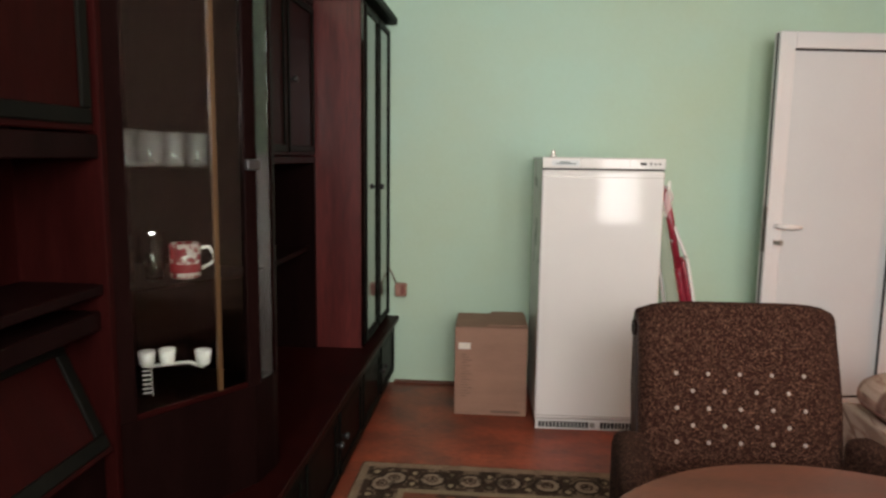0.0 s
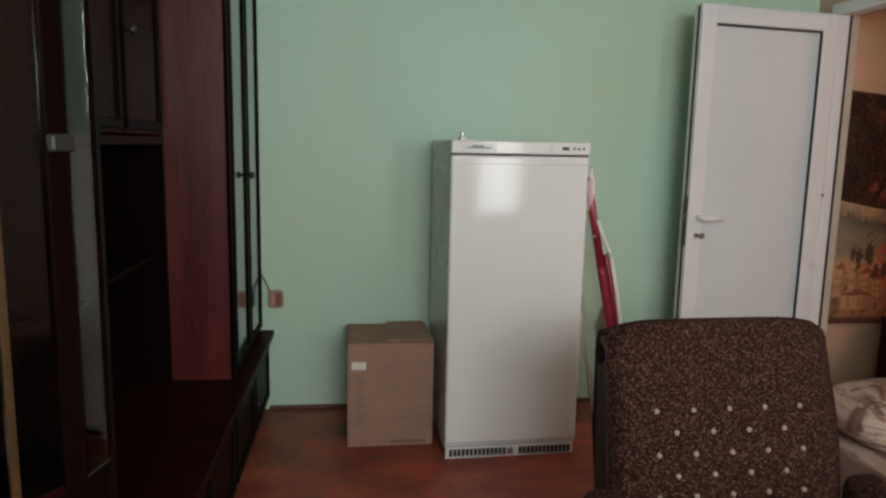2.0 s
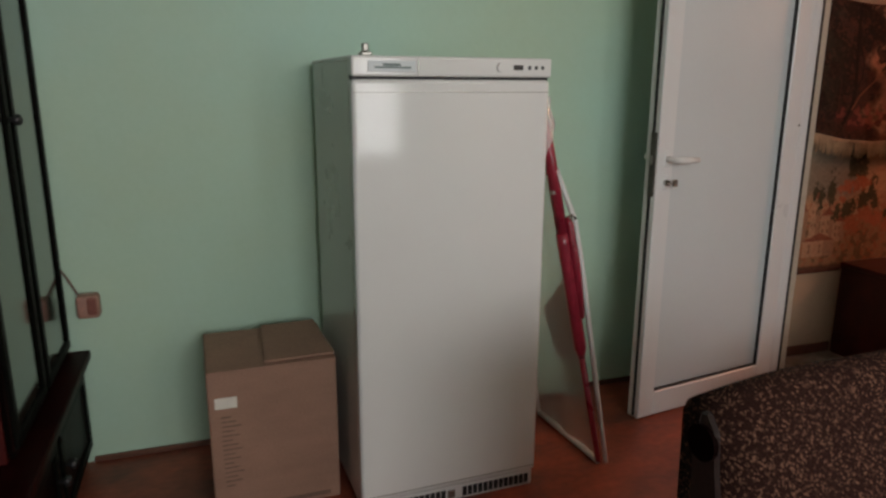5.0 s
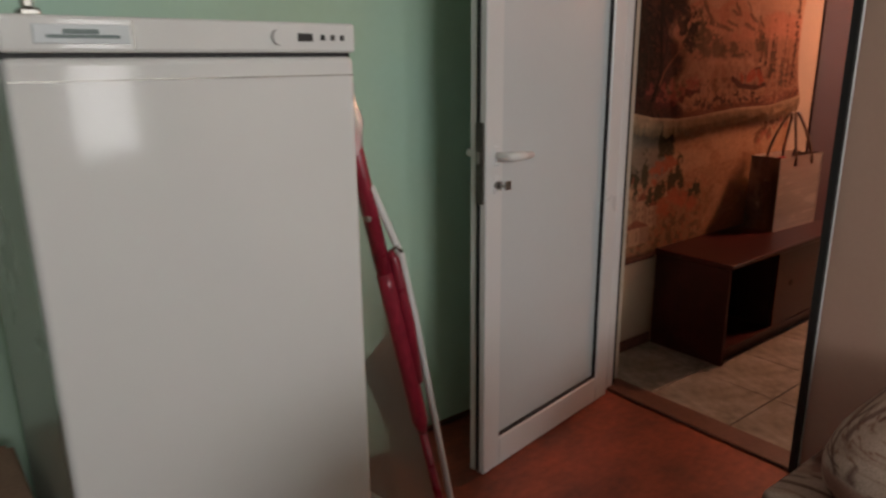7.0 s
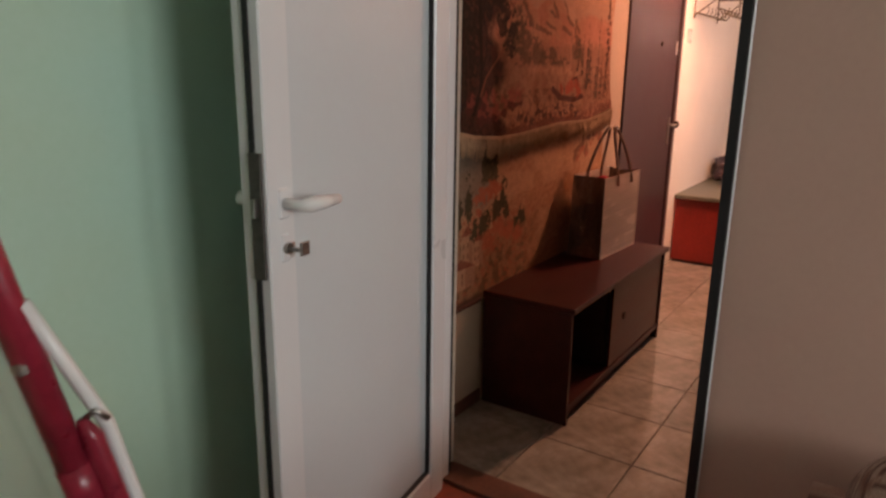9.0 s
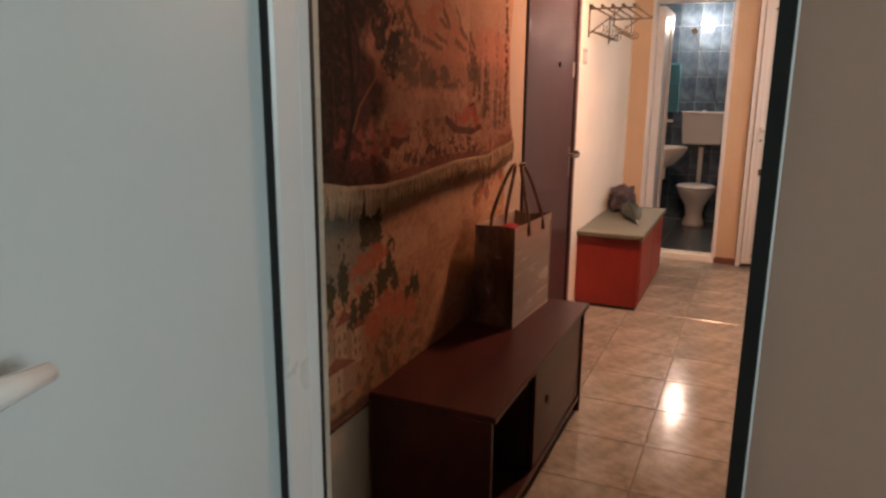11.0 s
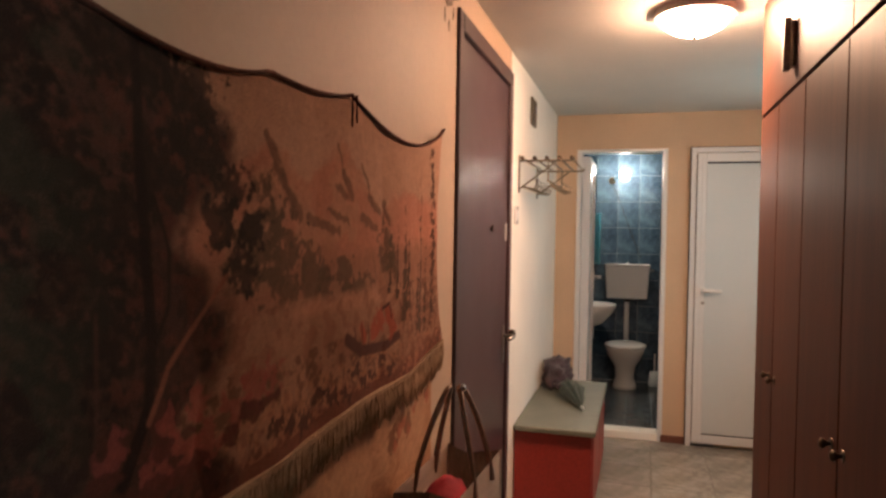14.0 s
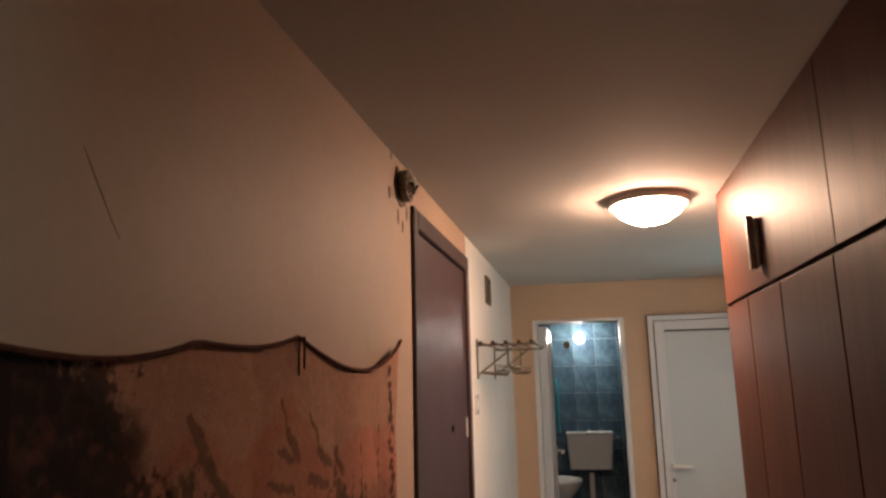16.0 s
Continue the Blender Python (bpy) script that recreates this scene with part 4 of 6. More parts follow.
ch = thing("armchair", "brown speckled buttoned armchair with dark sides", "armchair", pose(0.466, 2.25, -0.008, 0, 0, chang))
CW = 0.636


def slab(w, h, d, rows=10, cols=14, bulge=0.03, lean_back=0.12, round_top=0.06):
    """Padded back: front face bulges between its buttons, the top rolls over to the rear."""
    bm = bmesh.new()
    prof = []
    for i in range(rows + 1):
        s = i / rows
        prof.append((lean_back * s - bulge * math.sin(math.pi * min(1, s * 1.02)), s * (h - round_top)))
    for i in range(1, 7):
        a = i / 6 * math.pi * 0.95
        prof.append((lean_back + round_top * (1 - math.cos(a)) * 0.9, h - round_top + round_top * math.sin(a)))
    prof.append((lean_back + d, h * 0.5))
    prof.append((lean_back * 0.4 + d, 0))
    rings = []
    for j in range(cols + 1):
        u = j / cols
        edge = 1 - 0.06 * (abs(2 * u - 1) ** 6)
        rings.append([bm.verts.new((w * u, y + 0.03 * (abs(2 * u - 1) ** 8), z * edge)) for y, z in prof])
    for a, b in zip(rings, rings[1:]):
        for k in range(len(prof) - 1):
            bm.faces.new((a[k], b[k], b[k + 1], a[k + 1]))
        bm.faces.new((a[-1], b[-1], b[0], a[0]))
    bm.faces.new(rings[0])
    bm.faces.new(list(reversed(rings[-1])))
    bmesh.ops.recalc_face_normals(bm, faces=bm.faces)
    return bm


back = part("backrest", slab(CW, 0.60, 0.075, round_top=0.046), TUFT, ch, "", True)
back.matrix_basis = pose(0, -0.12, 0.345)
for r in range(5):
    n, off = (5, 0.0) if r % 2 == 0 else (4, 0.05)
    for k in range(n):
        x = 0.104 + off + k * 0.1
        bmn = bmesh.new()
        bmesh.ops.create_uvsphere(bmn, u_segments=10, v_segments=6, radius=0.0070)
        b = part("button", bmn, BUTTON, back, "", True)
        s = (0.384 - r * 0.0525) / 0.54
        b.matrix_basis = pose(x, 0.12 * s - 0.03 * math.sin(math.pi * min(1, s * 1.02)) - 0.001, 0.384 - r * 0.0525)
part("side_board", prism([(-0.06, 0.16), (-0.06, 0.36), (0.03, 0.82), (0.035, 0.87), (0.055, 0.895), (0.07, 0.89), (0.085, 0.84), (0.045, 0.36), (0.04, 0.16)], -0.006, 0.012, 0.004), CHAIRSIDE, ch, "dark leatherette side").matrix_basis = Matrix(((0, 0, 1, 0), (1, 0, 0, 0), (0, 1, 0, 0), (0, 0, 0, 1)))
part("side_board", prism([(-0.06, 0.16), (-0.06, 0.36), (0.03, 0.82), (0.035, 0.87), (0.055, 0.895), (0.07, 0.89), (0.085, 0.84), (0.045, 0.36), (0.04, 0.16)], CW - 0.012, CW + 0.006, 0.004), CHAIRSIDE, ch).matrix_basis = Matrix(((0, 0, 1, 0), (1, 0, 0, 0), (0, 1, 0, 0), (0, 0, 0, 1)))
part("roundel", cyl((-0.012, 0.058, 0.848), (-0.004, 0.058, 0.848), 0.027, n=20), DARKWOOD, ch, "round side boss")
part("seat", box((0.02, -0.66, 0.2), (CW - 0.02, -0.06, 0.42), 0.05, 4), TUFT, ch, "", True)
for hinge, splay in ((-0.04, -7.0), (CW + 0.04, 7.0)):
    arm = part("armrest", box((-0.055, -0.58, 0.15), (0.055, 0.0, 0.55), 0.042, 4), TUFT, ch, "", True)
    arm.matrix_basis = pose(hinge, -0.07, 0, 0, 0, splay)
for x in (0.0, CW - 0.04):
    for y in (-0.6, 0.0):
        part("leg", cyl((x + 0.02, y, 0.008), (x + 0.02, y, 0.18), 0.014, 0.022, 10), DARKWOOD, ch)

# ---- round table ----
tb = thing("round_table", "round brown varnished table before the armchair", "table", pose(0.75, 1.19, 0))
part("tabletop", lathe([(0.0, 0.59), (0.56, 0.59), (0.585, 0.6), (0.585, 0.612), (0.575, 0.62), (0.0, 0.62)], 64), TABLETOP, tb)
part("column", lathe([(0.05, 0.1), (0.035, 0.2), (0.05, 0.35), (0.03, 0.5), (0.09, 0.59)], 20), DARKWOOD, tb, "", True)
for k in range(4):
    a = k * math.pi / 2 + 0.4
    part("leg", tube([(0.03 * math.cos(a), 0.03 * math.sin(a), 0.16), (0.2 * math.cos(a), 0.2 * math.sin(a), 0.1), (0.33 * math.cos(a), 0.33 * math.sin(a), 0.018)], [0.03, 0.024, 0.018], 8), DARKWOOD, tb, "", True)


# ---- rug ----
def rug_dye(h, w):
    img = np.zeros((h, w, 3))
    img[:] = (0.10, 0.055, 0.04)
    yy, xx = np.meshgrid(np.linspace(0, 1, h), np.linspace(0, 1, w), indexing="ij")
    mx, my = xx * 2.3, yy * 2.0
    e = np.minimum.reduce([mx, 2.3 - mx, my, 2.0 - my])
    s = np.where(e == np.minimum(my, 2.0 - my), mx, my)
    band = (e > 0.05) & (e < 0.24)
    lay(img, (e < 0.05) * (0.5 + 0.9 * fuzz3((h, w), (60, 70), 14)), (0.33, 0.24, 0.18))
    lay(img, ((e > 0.045) & (e < 0.06)) * 1.0, (0.03, 0.02, 0.016))
    lay(img, band * 1.0, (0.075, 0.045, 0.034))
    lay(img, band * (fuzz3((h, w), (70, 80), 6) > 0.53), (0.27, 0.20, 0.15), 0.8)
    ring = np.hypot(((s + 0.1) % 0.2) - 0.1, (e - 0.145) * 1.1)
    lay(img, band * (ring < 0.066), (0.36, 0.275, 0.22))
    lay(img, band * ((ring > 0.058) & (ring < 0.074)), (0.035, 0.022, 0.016))
    lay(img, band * ((ring > 0.02) & (ring < 0.034)), (0.09, 0.05, 0.035))
    lay(img, band * (ring < 0.014), (0.05, 0.03, 0.02))
    dot = np.hypot((s % 0.2) - 0.1, np.abs(e - 0.145) - 0.05)
    lay(img, band * (dot < 0.03), (0.045, 0.028, 0.02))
    lay(img, band * (dot < 0.015), (0.4, 0.32, 0.23))
    lay(img, (fuzz3((h, w), (40, 46), 8) > 0.6) * band * 0.7, (0.045, 0.03, 0.022))
    lay(img, ((e > 0.24) & (e < 0.27)) * 1.0, (0.34, 0.27, 0.19))
    lay(img, ((e > 0.27)) * (fuzz3((h, w), (30, 34), 3) > 0.52), (0.26, 0.09, 0.06))
    return img * (0.7 + 0.25 * fuzz3((h, w), (50, 56), 4)[..., None]) * np.array((1.0, 0.92, 0.84))


h, w = 240, 276
place = np.zeros((h, w, 3))
yy, xx = np.meshgrid(np.linspace(0.96, 2.96, h), np.linspace(-0.60, 1.30, w), indexing="ij")
place[..., 0], place[..., 1], place[..., 2] = xx, yy, 0.006 + 0.003 * fuzz3((h, w), (12, 12), 9)
tagged(cloth("rug", place, rug_dye(h, w), RUGCLOTH, None, 0.006), "patterned dark brown and beige rug on the floor", "rug")


# ---- sofa bed with a printed cover ----
def floral(h, w, seed):
    img = np.zeros((h, w, 3))
    img[:] = (0.47, 0.31, 0.25)
    rg = random.Random(seed)
    gy, gx = np.meshgrid(np.arange(h) / h, np.arange(w) / w, indexing="ij")
    for _ in range(26):
        cx0, cy0, ax, ay = rg.random(), rg.random(), rg.uniform(0.03, 0.10), rg.uniform(0.02, 0.06)
        lay(img, np.clip((1 - np.maximum(np.abs(gx - cx0) / ax, np.abs(gy - cy0) / ay)) * 4, 0, 1), (0.38, 0.12, 0.09), rg.uniform(0.4, 0.85))
    for _ in range(130):
        cx0, cy0, ang0, ln, wd = rg.random(), rg.random(), rg.choice((0.1, 0.15, 0.9, 1.5)) + rg.uniform(-0.1, 0.1), rg.uniform(0.04, 0.14), rg.uniform(0.005, 0.014)
        dx, dy = gx - cx0, gy - cy0
        u, v = dx * math.cos(ang0) + dy * math.sin(ang0), -dx * math.sin(ang0) + dy * math.cos(ang0)
        lay(img, np.clip((1 - np.abs(v) / wd) * 3, 0, 1) * (np.abs(u) < ln), (0.13, 0.05, 0.038), rg.uniform(0.6, 0.95))
    a, b = fuzz3((h, w), (14, 7), seed), fuzz3((h, w), (24, 10), seed + 7)
    lay(img, np.clip((a - 0.56) * 7, 0, 1), (0.36, 0.16, 0.12), 0.6)
    lay(img, np.clip((b - 0.6) * 8, 0, 1), (0.22, 0.09, 0.065), 0.6)
    lay(img, np.clip(1 - np.abs(a - 0.43) / 0.02, 0, 1), (0.25, 0.10, 0.07))
    return img


sofa = thing("sofa_bed", "low sofa bed under a cream and brown printed cover", "sofa", pose(0, 0, 0))
SX0, SX1, SY0, SY1 = 1.42, 2.17, 0.9, 2.86
part("base", box((SX0 + 0.03, SY0 + 0.03, 0.05), (SX1 - 0.01, SY1 - 0.03, 0.22), 0.01), DARKWOOD, sofa)
for x in (SX0 + 0.1, SX1 - 0.1):
    for y in (SY0 + 0.1, SY1 - 0.1):
        part("leg", cyl((x, y, 0), (x, y, 0.06), 0.022, n=10), DARKWOOD, sofa)
n = 220
uu, vv = np.meshgrid(np.linspace(-1, 1, n), np.linspace(-1, 1, n), indexing="ij")


def squash(u, p):
    return np.sign(u) * np.abs(u) ** p


place = np.zeros((n, n, 3))
cx, cy, hx, hy = (SX0 + SX1) / 2, (SY0 + SY1) / 2, (SX1 - SX0) / 2, (SY1 - SY0) / 2
m = np.maximum(np.abs(uu), np.abs(vv))
fold = np.clip((m - 0.8) / 0.2, 0, 1)
sc = np.where(m > 0, np.minimum(1.0, m / 0.8) / np.maximum(m, 1e-6), 0)
place[..., 0] = cx + hx * uu * sc
place[..., 1] = cy + hy * vv * sc
place[..., 2] = 0.43 - 0.02 * np.clip((m - 0.7) / 0.1, 0, 1) ** 2 - 0.23 * fold + 0.018 * (fuzz3((n, n), (8, 8), 21) - 0.5) * (1 - fold)
c = cloth("cover", place, floral(n, n, 31), FLORAL, sofa, 0.006)
c["label"] = "crumpled printed cover"
part("mattress", box((SX0 + 0.015, SY0 + 0.015, 0.22), (SX1 - 0.015, SY1 - 0.015, 0.41), 0.03, 2), FLORAL, sofa)
# pillow lying at the far end
n = 110
th, ph = np.meshgrid(np.linspace(0, math.pi, n), np.linspace(0, math.tau, n), indexing="ij")
place = np.zeros((n, n, 3))
place[..., 0] = 1.76 + 0.38 * squash(np.sin(th) * np.cos(ph), 0.55)
place[..., 1] = 2.60 + 0.2 * squash(np.sin(th) * np.sin(ph), 0.6)
place[..., 2] = 0.515 + 0.10 * squash(np.cos(th), 0.9) + 0.02 * (fuzz3((n, n), (6, 6), 22) - 0.5)
pil = tagged(new("pillow"), "plump pillow in a cream and brown printed case", "pillow")
c = cloth("pillow_case", place, floral(n, n, 77), FLORAL, pil, 0.0)


# ---- hall: tapestries ----
TX0, TX1 = 2.36, 3.985


def top_edge(x):
    """Height of the sagging upper hem between its pegs."""
    pegs = [(2.30, 1.735, 0.0), (2.60, 1.700, 0.005), (2.97, 1.712, 0.022), (3.30, 1.738, 0.014), (3.985, 1.766, 0.07)]
    z = np.zeros_like(x)
    for (xa, za, _), (xb, zb, sag) in zip(pegs, pegs[1:]):
        t = np.clip((x - xa) / (xb - xa), 0, 1)
        z = np.where((x >= xa) & (x <= xb), za + (zb - za) * t - sag * np.sin(math.pi * t) ** 0.8 * (0.8 + 0.4 * t), z)
    return z


LOW_X = (2.36, 2.485, 2.645, 2.835, 3.04, 3.32, 3.66, 3.90, 3.985)
LOW_Z = (1.13, 1.106, 1.076, 1.060, 1.066, 1.085, 1.084, 1.112, 1.128)


def low_edge(x):
    """Height of the wavy lower hem."""
    return np.interp(x, LOW_X, LOW_Z)


def blob(xx, zz, x, z, rx, rz, rough):
    d = np.hypot((xx - x) / rx, (zz - z) / rz) + (rough - 0.5) * 2.4
    return np.clip((1 - d) * 3.6, 0, 1)


def soft(n, level):
    return np.clip((n - level) * 10 + 0.4, 0, 1)


def spruce(xx, zz, x, z0, z1, half, rough):
    t = np.clip((zz - z0) / (z1 - z0), 0, 1)
    saw = 0.55 + 0.45 * np.abs(((t * 7) % 1) - 0.2)
    return np.clip((half * (1.03 - t) * saw + (rough - 0.5) * 0.03 - np.abs(xx - x)) * 90, 0, 1) * (zz > z0) * (zz < z1)


def stroke(xx, zz, pts, wide):
    """Soft line through points, tapering."""
    out = np.zeros_like(xx)
    for k, ((xa, za), (xb, zb)) in enumerate(zip(pts, pts[1:])):
        d = np.array((xb - xa, zb - za))
        t = np.clip(((xx - xa) * d[0] + (zz - za) * d[1]) / (d @ d), 0, 1)
        r = np.hypot(xx - xa - d[0] * t, zz - za - d[1] * t)
        out = np.maximum(out, np.clip((wide * (1 - 0.25 * k / max(1, len(pts) - 1)) - r) / 0.004, 0, 1))
    return out


def upper_picture(xx, zz):
    sh = xx.shape
    low = low_edge(xx)
    xx = np.where(xx > 3.5, 3.5 + (xx - 3.5) * 0.56 / (TX1 - 3.5), xx)
    n1, n2, n3, n4, n5 = fuzz3(sh, (10, 24), 1), fuzz3(sh, (26, 60), 2), fuzz3(sh, (40, 96), 3), fuzz3(sh, (6, 14), 4), fuzz3(sh, (60, 150), 5)
    img = np.zeros((*sh, 3))
    img[:] = (0.47, 0.395, 0.285)
    wob = 0.03 * (n2 - 0.5)
    # far peaks, warm and hazy
    peak = 1.47 + 0.15 * np.clip(1 - np.abs(xx - 2.98) / 0.26, 0, 1) + 0.0 * xx
    peak = np.maximum(peak, 1.44 + 0.20 * np.clip(1 - np.abs(xx - 3.26) / 0.34, 0, 1))
    peak = np.maximum(peak, 1.50 + 0.07 * np.clip(1 - np.abs(xx - 3.72) / 0.3, 0, 1)) + wob
    hill = np.clip((peak - zz) * 45, 0, 1) * np.clip((xx - 2.7) * 8, 0, 1)
    lay(img, hill, (0.45, 0.265, 0.175), 0.85)
    lay(img, hill * soft(n1, 0.52), (0.45, 0.34, 0.225), 0.75)
    lay(img, np.clip((1.56 + wob - zz) * 40, 0, 1) * np.clip((xx - 3.5) * 8, 0, 1), (0.50, 0.315, 0.23), 0.8)
    # dark gullies running down the slopes
    for a, b, wd in (((2.97, 1.61), (3.06, 1.50), 0.012), ((3.0, 1.56), (3.09, 1.485), 0.014), ((3.24, 1.63), (3.27, 1.56), 0.007), ((3.27, 1.57), (3.31, 1.53), 0.013), ((3.36, 1.60), (3.42, 1.52), 0.007), ((3.24, 1.545), (3.29, 1.525), 0.010),
                     ((3.40, 1.53), (3.47, 1.50), 0.013), ((3.36, 1.485), (3.45, 1.465), 0.013), ((3.12, 1.48), (3.25, 1.455), 0.010), ((3.2, 1.50), (3.3, 1.475), 0.008), ((3.43, 1.40), (3.46, 1.35), 0.008), ((3.50, 1.52), (3.54, 1.48), 0.012)):
        lay(img, stroke(xx + 0.02 * (n2 - 0.5), zz + 0.02 * (n3 - 0.5), [a, b], wd), (0.165, 0.125, 0.08), 0.8)
    # middle distance: hazy wood, lake, meadow
    lay(img, np.clip((1.44 + 0.05 * (n1 - 0.5) - zz) * 30, 0, 1), (0.27, 0.195, 0.125), 0.65)
    for x, z, rx, rz in ((3.02, 1.40, 0.07, 0.10), (3.13, 1.37, 0.05, 0.07), (3.19, 1.35, 0.025, 0.06), (2.95, 1.44, 0.08, 0.08), (3.28, 1.37, 0.05, 0.04), (3.35, 1.345, 0.07, 0.02), (3.52, 1.41, 0.045, 0.07), (3.57, 1.40, 0.035, 0.06)):
        lay(img, blob(xx, zz, x, z, rx, rz, n3), (0.11, 0.10, 0.062), 0.8)
    lay(img, np.clip((1.335 + 0.012 * n1 - zz) * 50, 0, 1), (0.33, 0.255, 0.17), 0.85)
    lay(img, np.clip((0.022 - np.abs(zz - 1.315 + 0.02 * (xx - 3.2))) * 70, 0, 1) * np.clip((xx - 3.0) * 10, 0, 1), (0.44, 0.33, 0.22), 0.8)
    lay(img, soft(n2, 0.55) * (zz < 1.33), (0.24, 0.155, 0.10), 0.6)
    lay(img, soft(n3, 0.58) * (zz < 1.24), (0.12, 0.085, 0.05), 0.7)
    # bushes along the bottom
    lay(img, np.clip((low + 0.055 + 0.04 * (n2 - 0.3) - zz) * 40, 0, 1), (0.14, 0.065, 0.042), 0.85)
    lay(img, soft(n5, 0.55) * (zz < low + 0.11) * (zz > low + 0.03), (0.40, 0.28, 0.16), 0.55)
    for x in np.arange(3.0, 3.6, 0.055):
        lay(img, blob(xx, zz, x, low_edge(x) + 0.055 + 0.02 * math.sin(x * 40), 0.028, 0.016, n5), (0.075, 0.045, 0.032), 0.9)
    # spruces at the far end
    for x, z0, z1, half in ((3.667, 1.23, 1.54, 0.05), (3.70, 1.24, 1.46, 0.05), (3.83, 1.18, 1.63, 0.035), (3.80, 1.18, 1.45, 0.045), (3.60, 1.29, 1.46, 0.03), (3.88, 1.18, 1.42, 0.035), (3.55, 1.31, 1.40, 0.025)):
        lay(img, spruce(xx, zz, x, z0, z1, half, n3), (0.075, 0.062, 0.038), 0.93)
    for z in np.arange(1.2, 1.70, 0.028):
        lay(img, blob(xx, zz, 3.945 + 0.008 * math.sin(z * 120), z, 0.02, 0.016, n5), (0.085, 0.055, 0.034), 0.92)
    lay(img, soft(n5, 0.52) * (xx > 3.62) * (zz < 1.33), (0.10, 0.06, 0.04), 0.65)
    lay(img, soft(n3, 0.6) * (xx > 3.62) * (zz < 1.33), (0.42, 0.27, 0.17), 0.6)
    # boat with bundles of red cargo
    lay(img, stroke(xx, zz, [(3.28, 1.235), (3.36, 1.20), (3.52, 1.185), (3.62, 1.20)], 0.016), (0.075, 0.038, 0.028), 0.95)
    for x, z, rx, rz in ((3.50, 1.245, 0.045, 0.035), (3.44, 1.225, 0.03, 0.022), (3.57, 1.225, 0.03, 0.03), (3.37, 1.235, 0.02, 0.02)):
        lay(img, blob(xx, zz, x, z, rx, rz, n2), (0.33, 0.105, 0.06), 0.9)
    lay(img, stroke(xx, zz, [(3.50, 1.275), (3.55, 1.285), (3.57, 1.25)], 0.007), (0.07, 0.035, 0.026), 0.9)
    for x in (3.33, 3.37, 3.41):
        lay(img, stroke(xx, zz, [(x, 1.215), (x - 0.01, 1.255)], 0.005), (0.09, 0.045, 0.03), 0.9)
    # the near wood: russet undergrowth with dark crowns
    edge = 2.86 + 0.10 * (n1 - 0.5) + 0.05 * np.sin(zz * 25) - 0.25 * np.clip(zz - 1.6, 0, 1)
    wood = np.clip((edge - xx) * 14, 0, 1)
    # dyes go darker than the wood itself, carrying the lamp's falloff to the left
    lay(img, wood, (0.044, 0.021, 0.016), 0.95)
    lay(img, wood * soft(n2, 0.5), (0.026, 0.017, 0.013), 0.75)
    lay(img, wood * soft(n3, 0.56), (0.13, 0.052, 0.034), 0.4)
    for x, z, rx, rz in ((2.47, 1.64, 0.10, 0.07), (2.53, 1.52, 0.09, 0.08), (2.57, 1.40, 0.08, 0.09), (2.66, 1.66, 0.11, 0.05), (2.78, 1.64, 0.07, 0.06), (2.80, 1.56, 0.07, 0.045), (2.72, 1.53, 0.07, 0.05), (2.64, 1.47, 0.06, 0.05), (2.88, 1.52, 0.05, 0.03), (2.85, 1.47, 0.05, 0.04),
                         (2.93, 1.46, 0.045, 0.035), (2.40, 1.45, 0.07, 0.12), (2.62, 1.33, 0.07, 0.07), (2.50, 1.27, 0.07, 0.07), (2.42, 1.2, 0.07, 0.06), (2.9, 1.40, 0.04, 0.04)):
        lay(img, blob(xx, zz, x, z, rx, rz, 0.5 * n3 + 0.5 * n5), (0.020, 0.015, 0.012), 0.85)
    lay(img, soft(n5, 0.62) * wood, (0.10, 0.065, 0.042), 0.2)
    lay(img, wood * soft(n1, 0.5) * np.clip((2.66 - xx) * 8, 0, 1), (0.034, 0.044, 0.030), 0.6)
    dark = (0.016, 0.010, 0.008)
    lay(img, stroke(xx, zz, [(2.645, 1.16), (2.69, 1.24), (2.70, 1.33), (2.69, 1.44), (2.68, 1.54), (2.67, 1.70)], 0.013), dark, 0.95)
    lay(img, stroke(xx, zz, [(2.70, 1.30), (2.735, 1.36), (2.735, 1.43), (2.705, 1.50)], 0.006), dark, 0.9)
    lay(img, stroke(xx, zz, [(2.69, 1.22), (2.73, 1.28), (2.79, 1.325), (2.86, 1.39)], 0.007), (0.24, 0.125, 0.08), 0.9)
    lay(img, stroke(xx, zz, [(2.60, 1.14), (2.61, 1.36)], 0.005), (0.08, 0.045, 0.03), 0.8)
    # russet beasts and a dark dog in the grass
    for x, z, rx, rz in ((2.71, 1.165, 0.035, 0.035), (2.77, 1.165, 0.035, 0.03), (2.82, 1.17, 0.03, 0.03), (2.88, 1.185, 0.035, 0.035), (2.93, 1.205, 0.035, 0.035), (2.99, 1.215, 0.03, 0.03), (2.80, 1.215, 0.03, 0.025), (2.72, 1.21, 0.03, 0.025), (2.63, 1.20, 0.025, 0.025)):
        lay(img, blob(xx, zz, x, z, rx, rz, n3), (0.29, 0.095, 0.08), 0.62)
        lay(img, blob(xx, zz, x - 0.01, z - 0.03, rx * 0.8, rz * 0.45, n2), (0.085, 0.032, 0.025), 0.85)
    lay(img, blob(xx, zz, 2.55, 1.195, 0.035, 0.03, n3), (0.03, 0.02, 0.018), 0.95)
    # hems
    lay(img, np.clip((xx - 4.042) * 300, 0, 1), (0.16, 0.075, 0.05))
    lay(img, np.clip((low + 0.010 - zz) * 200, 0, 1), (0.20, 0.08, 0.05))
    return np.clip(img * (0.84 + 0.32 * n5[..., None]) * np.array((1.04, 0.66, 0.585)), 0, 1)


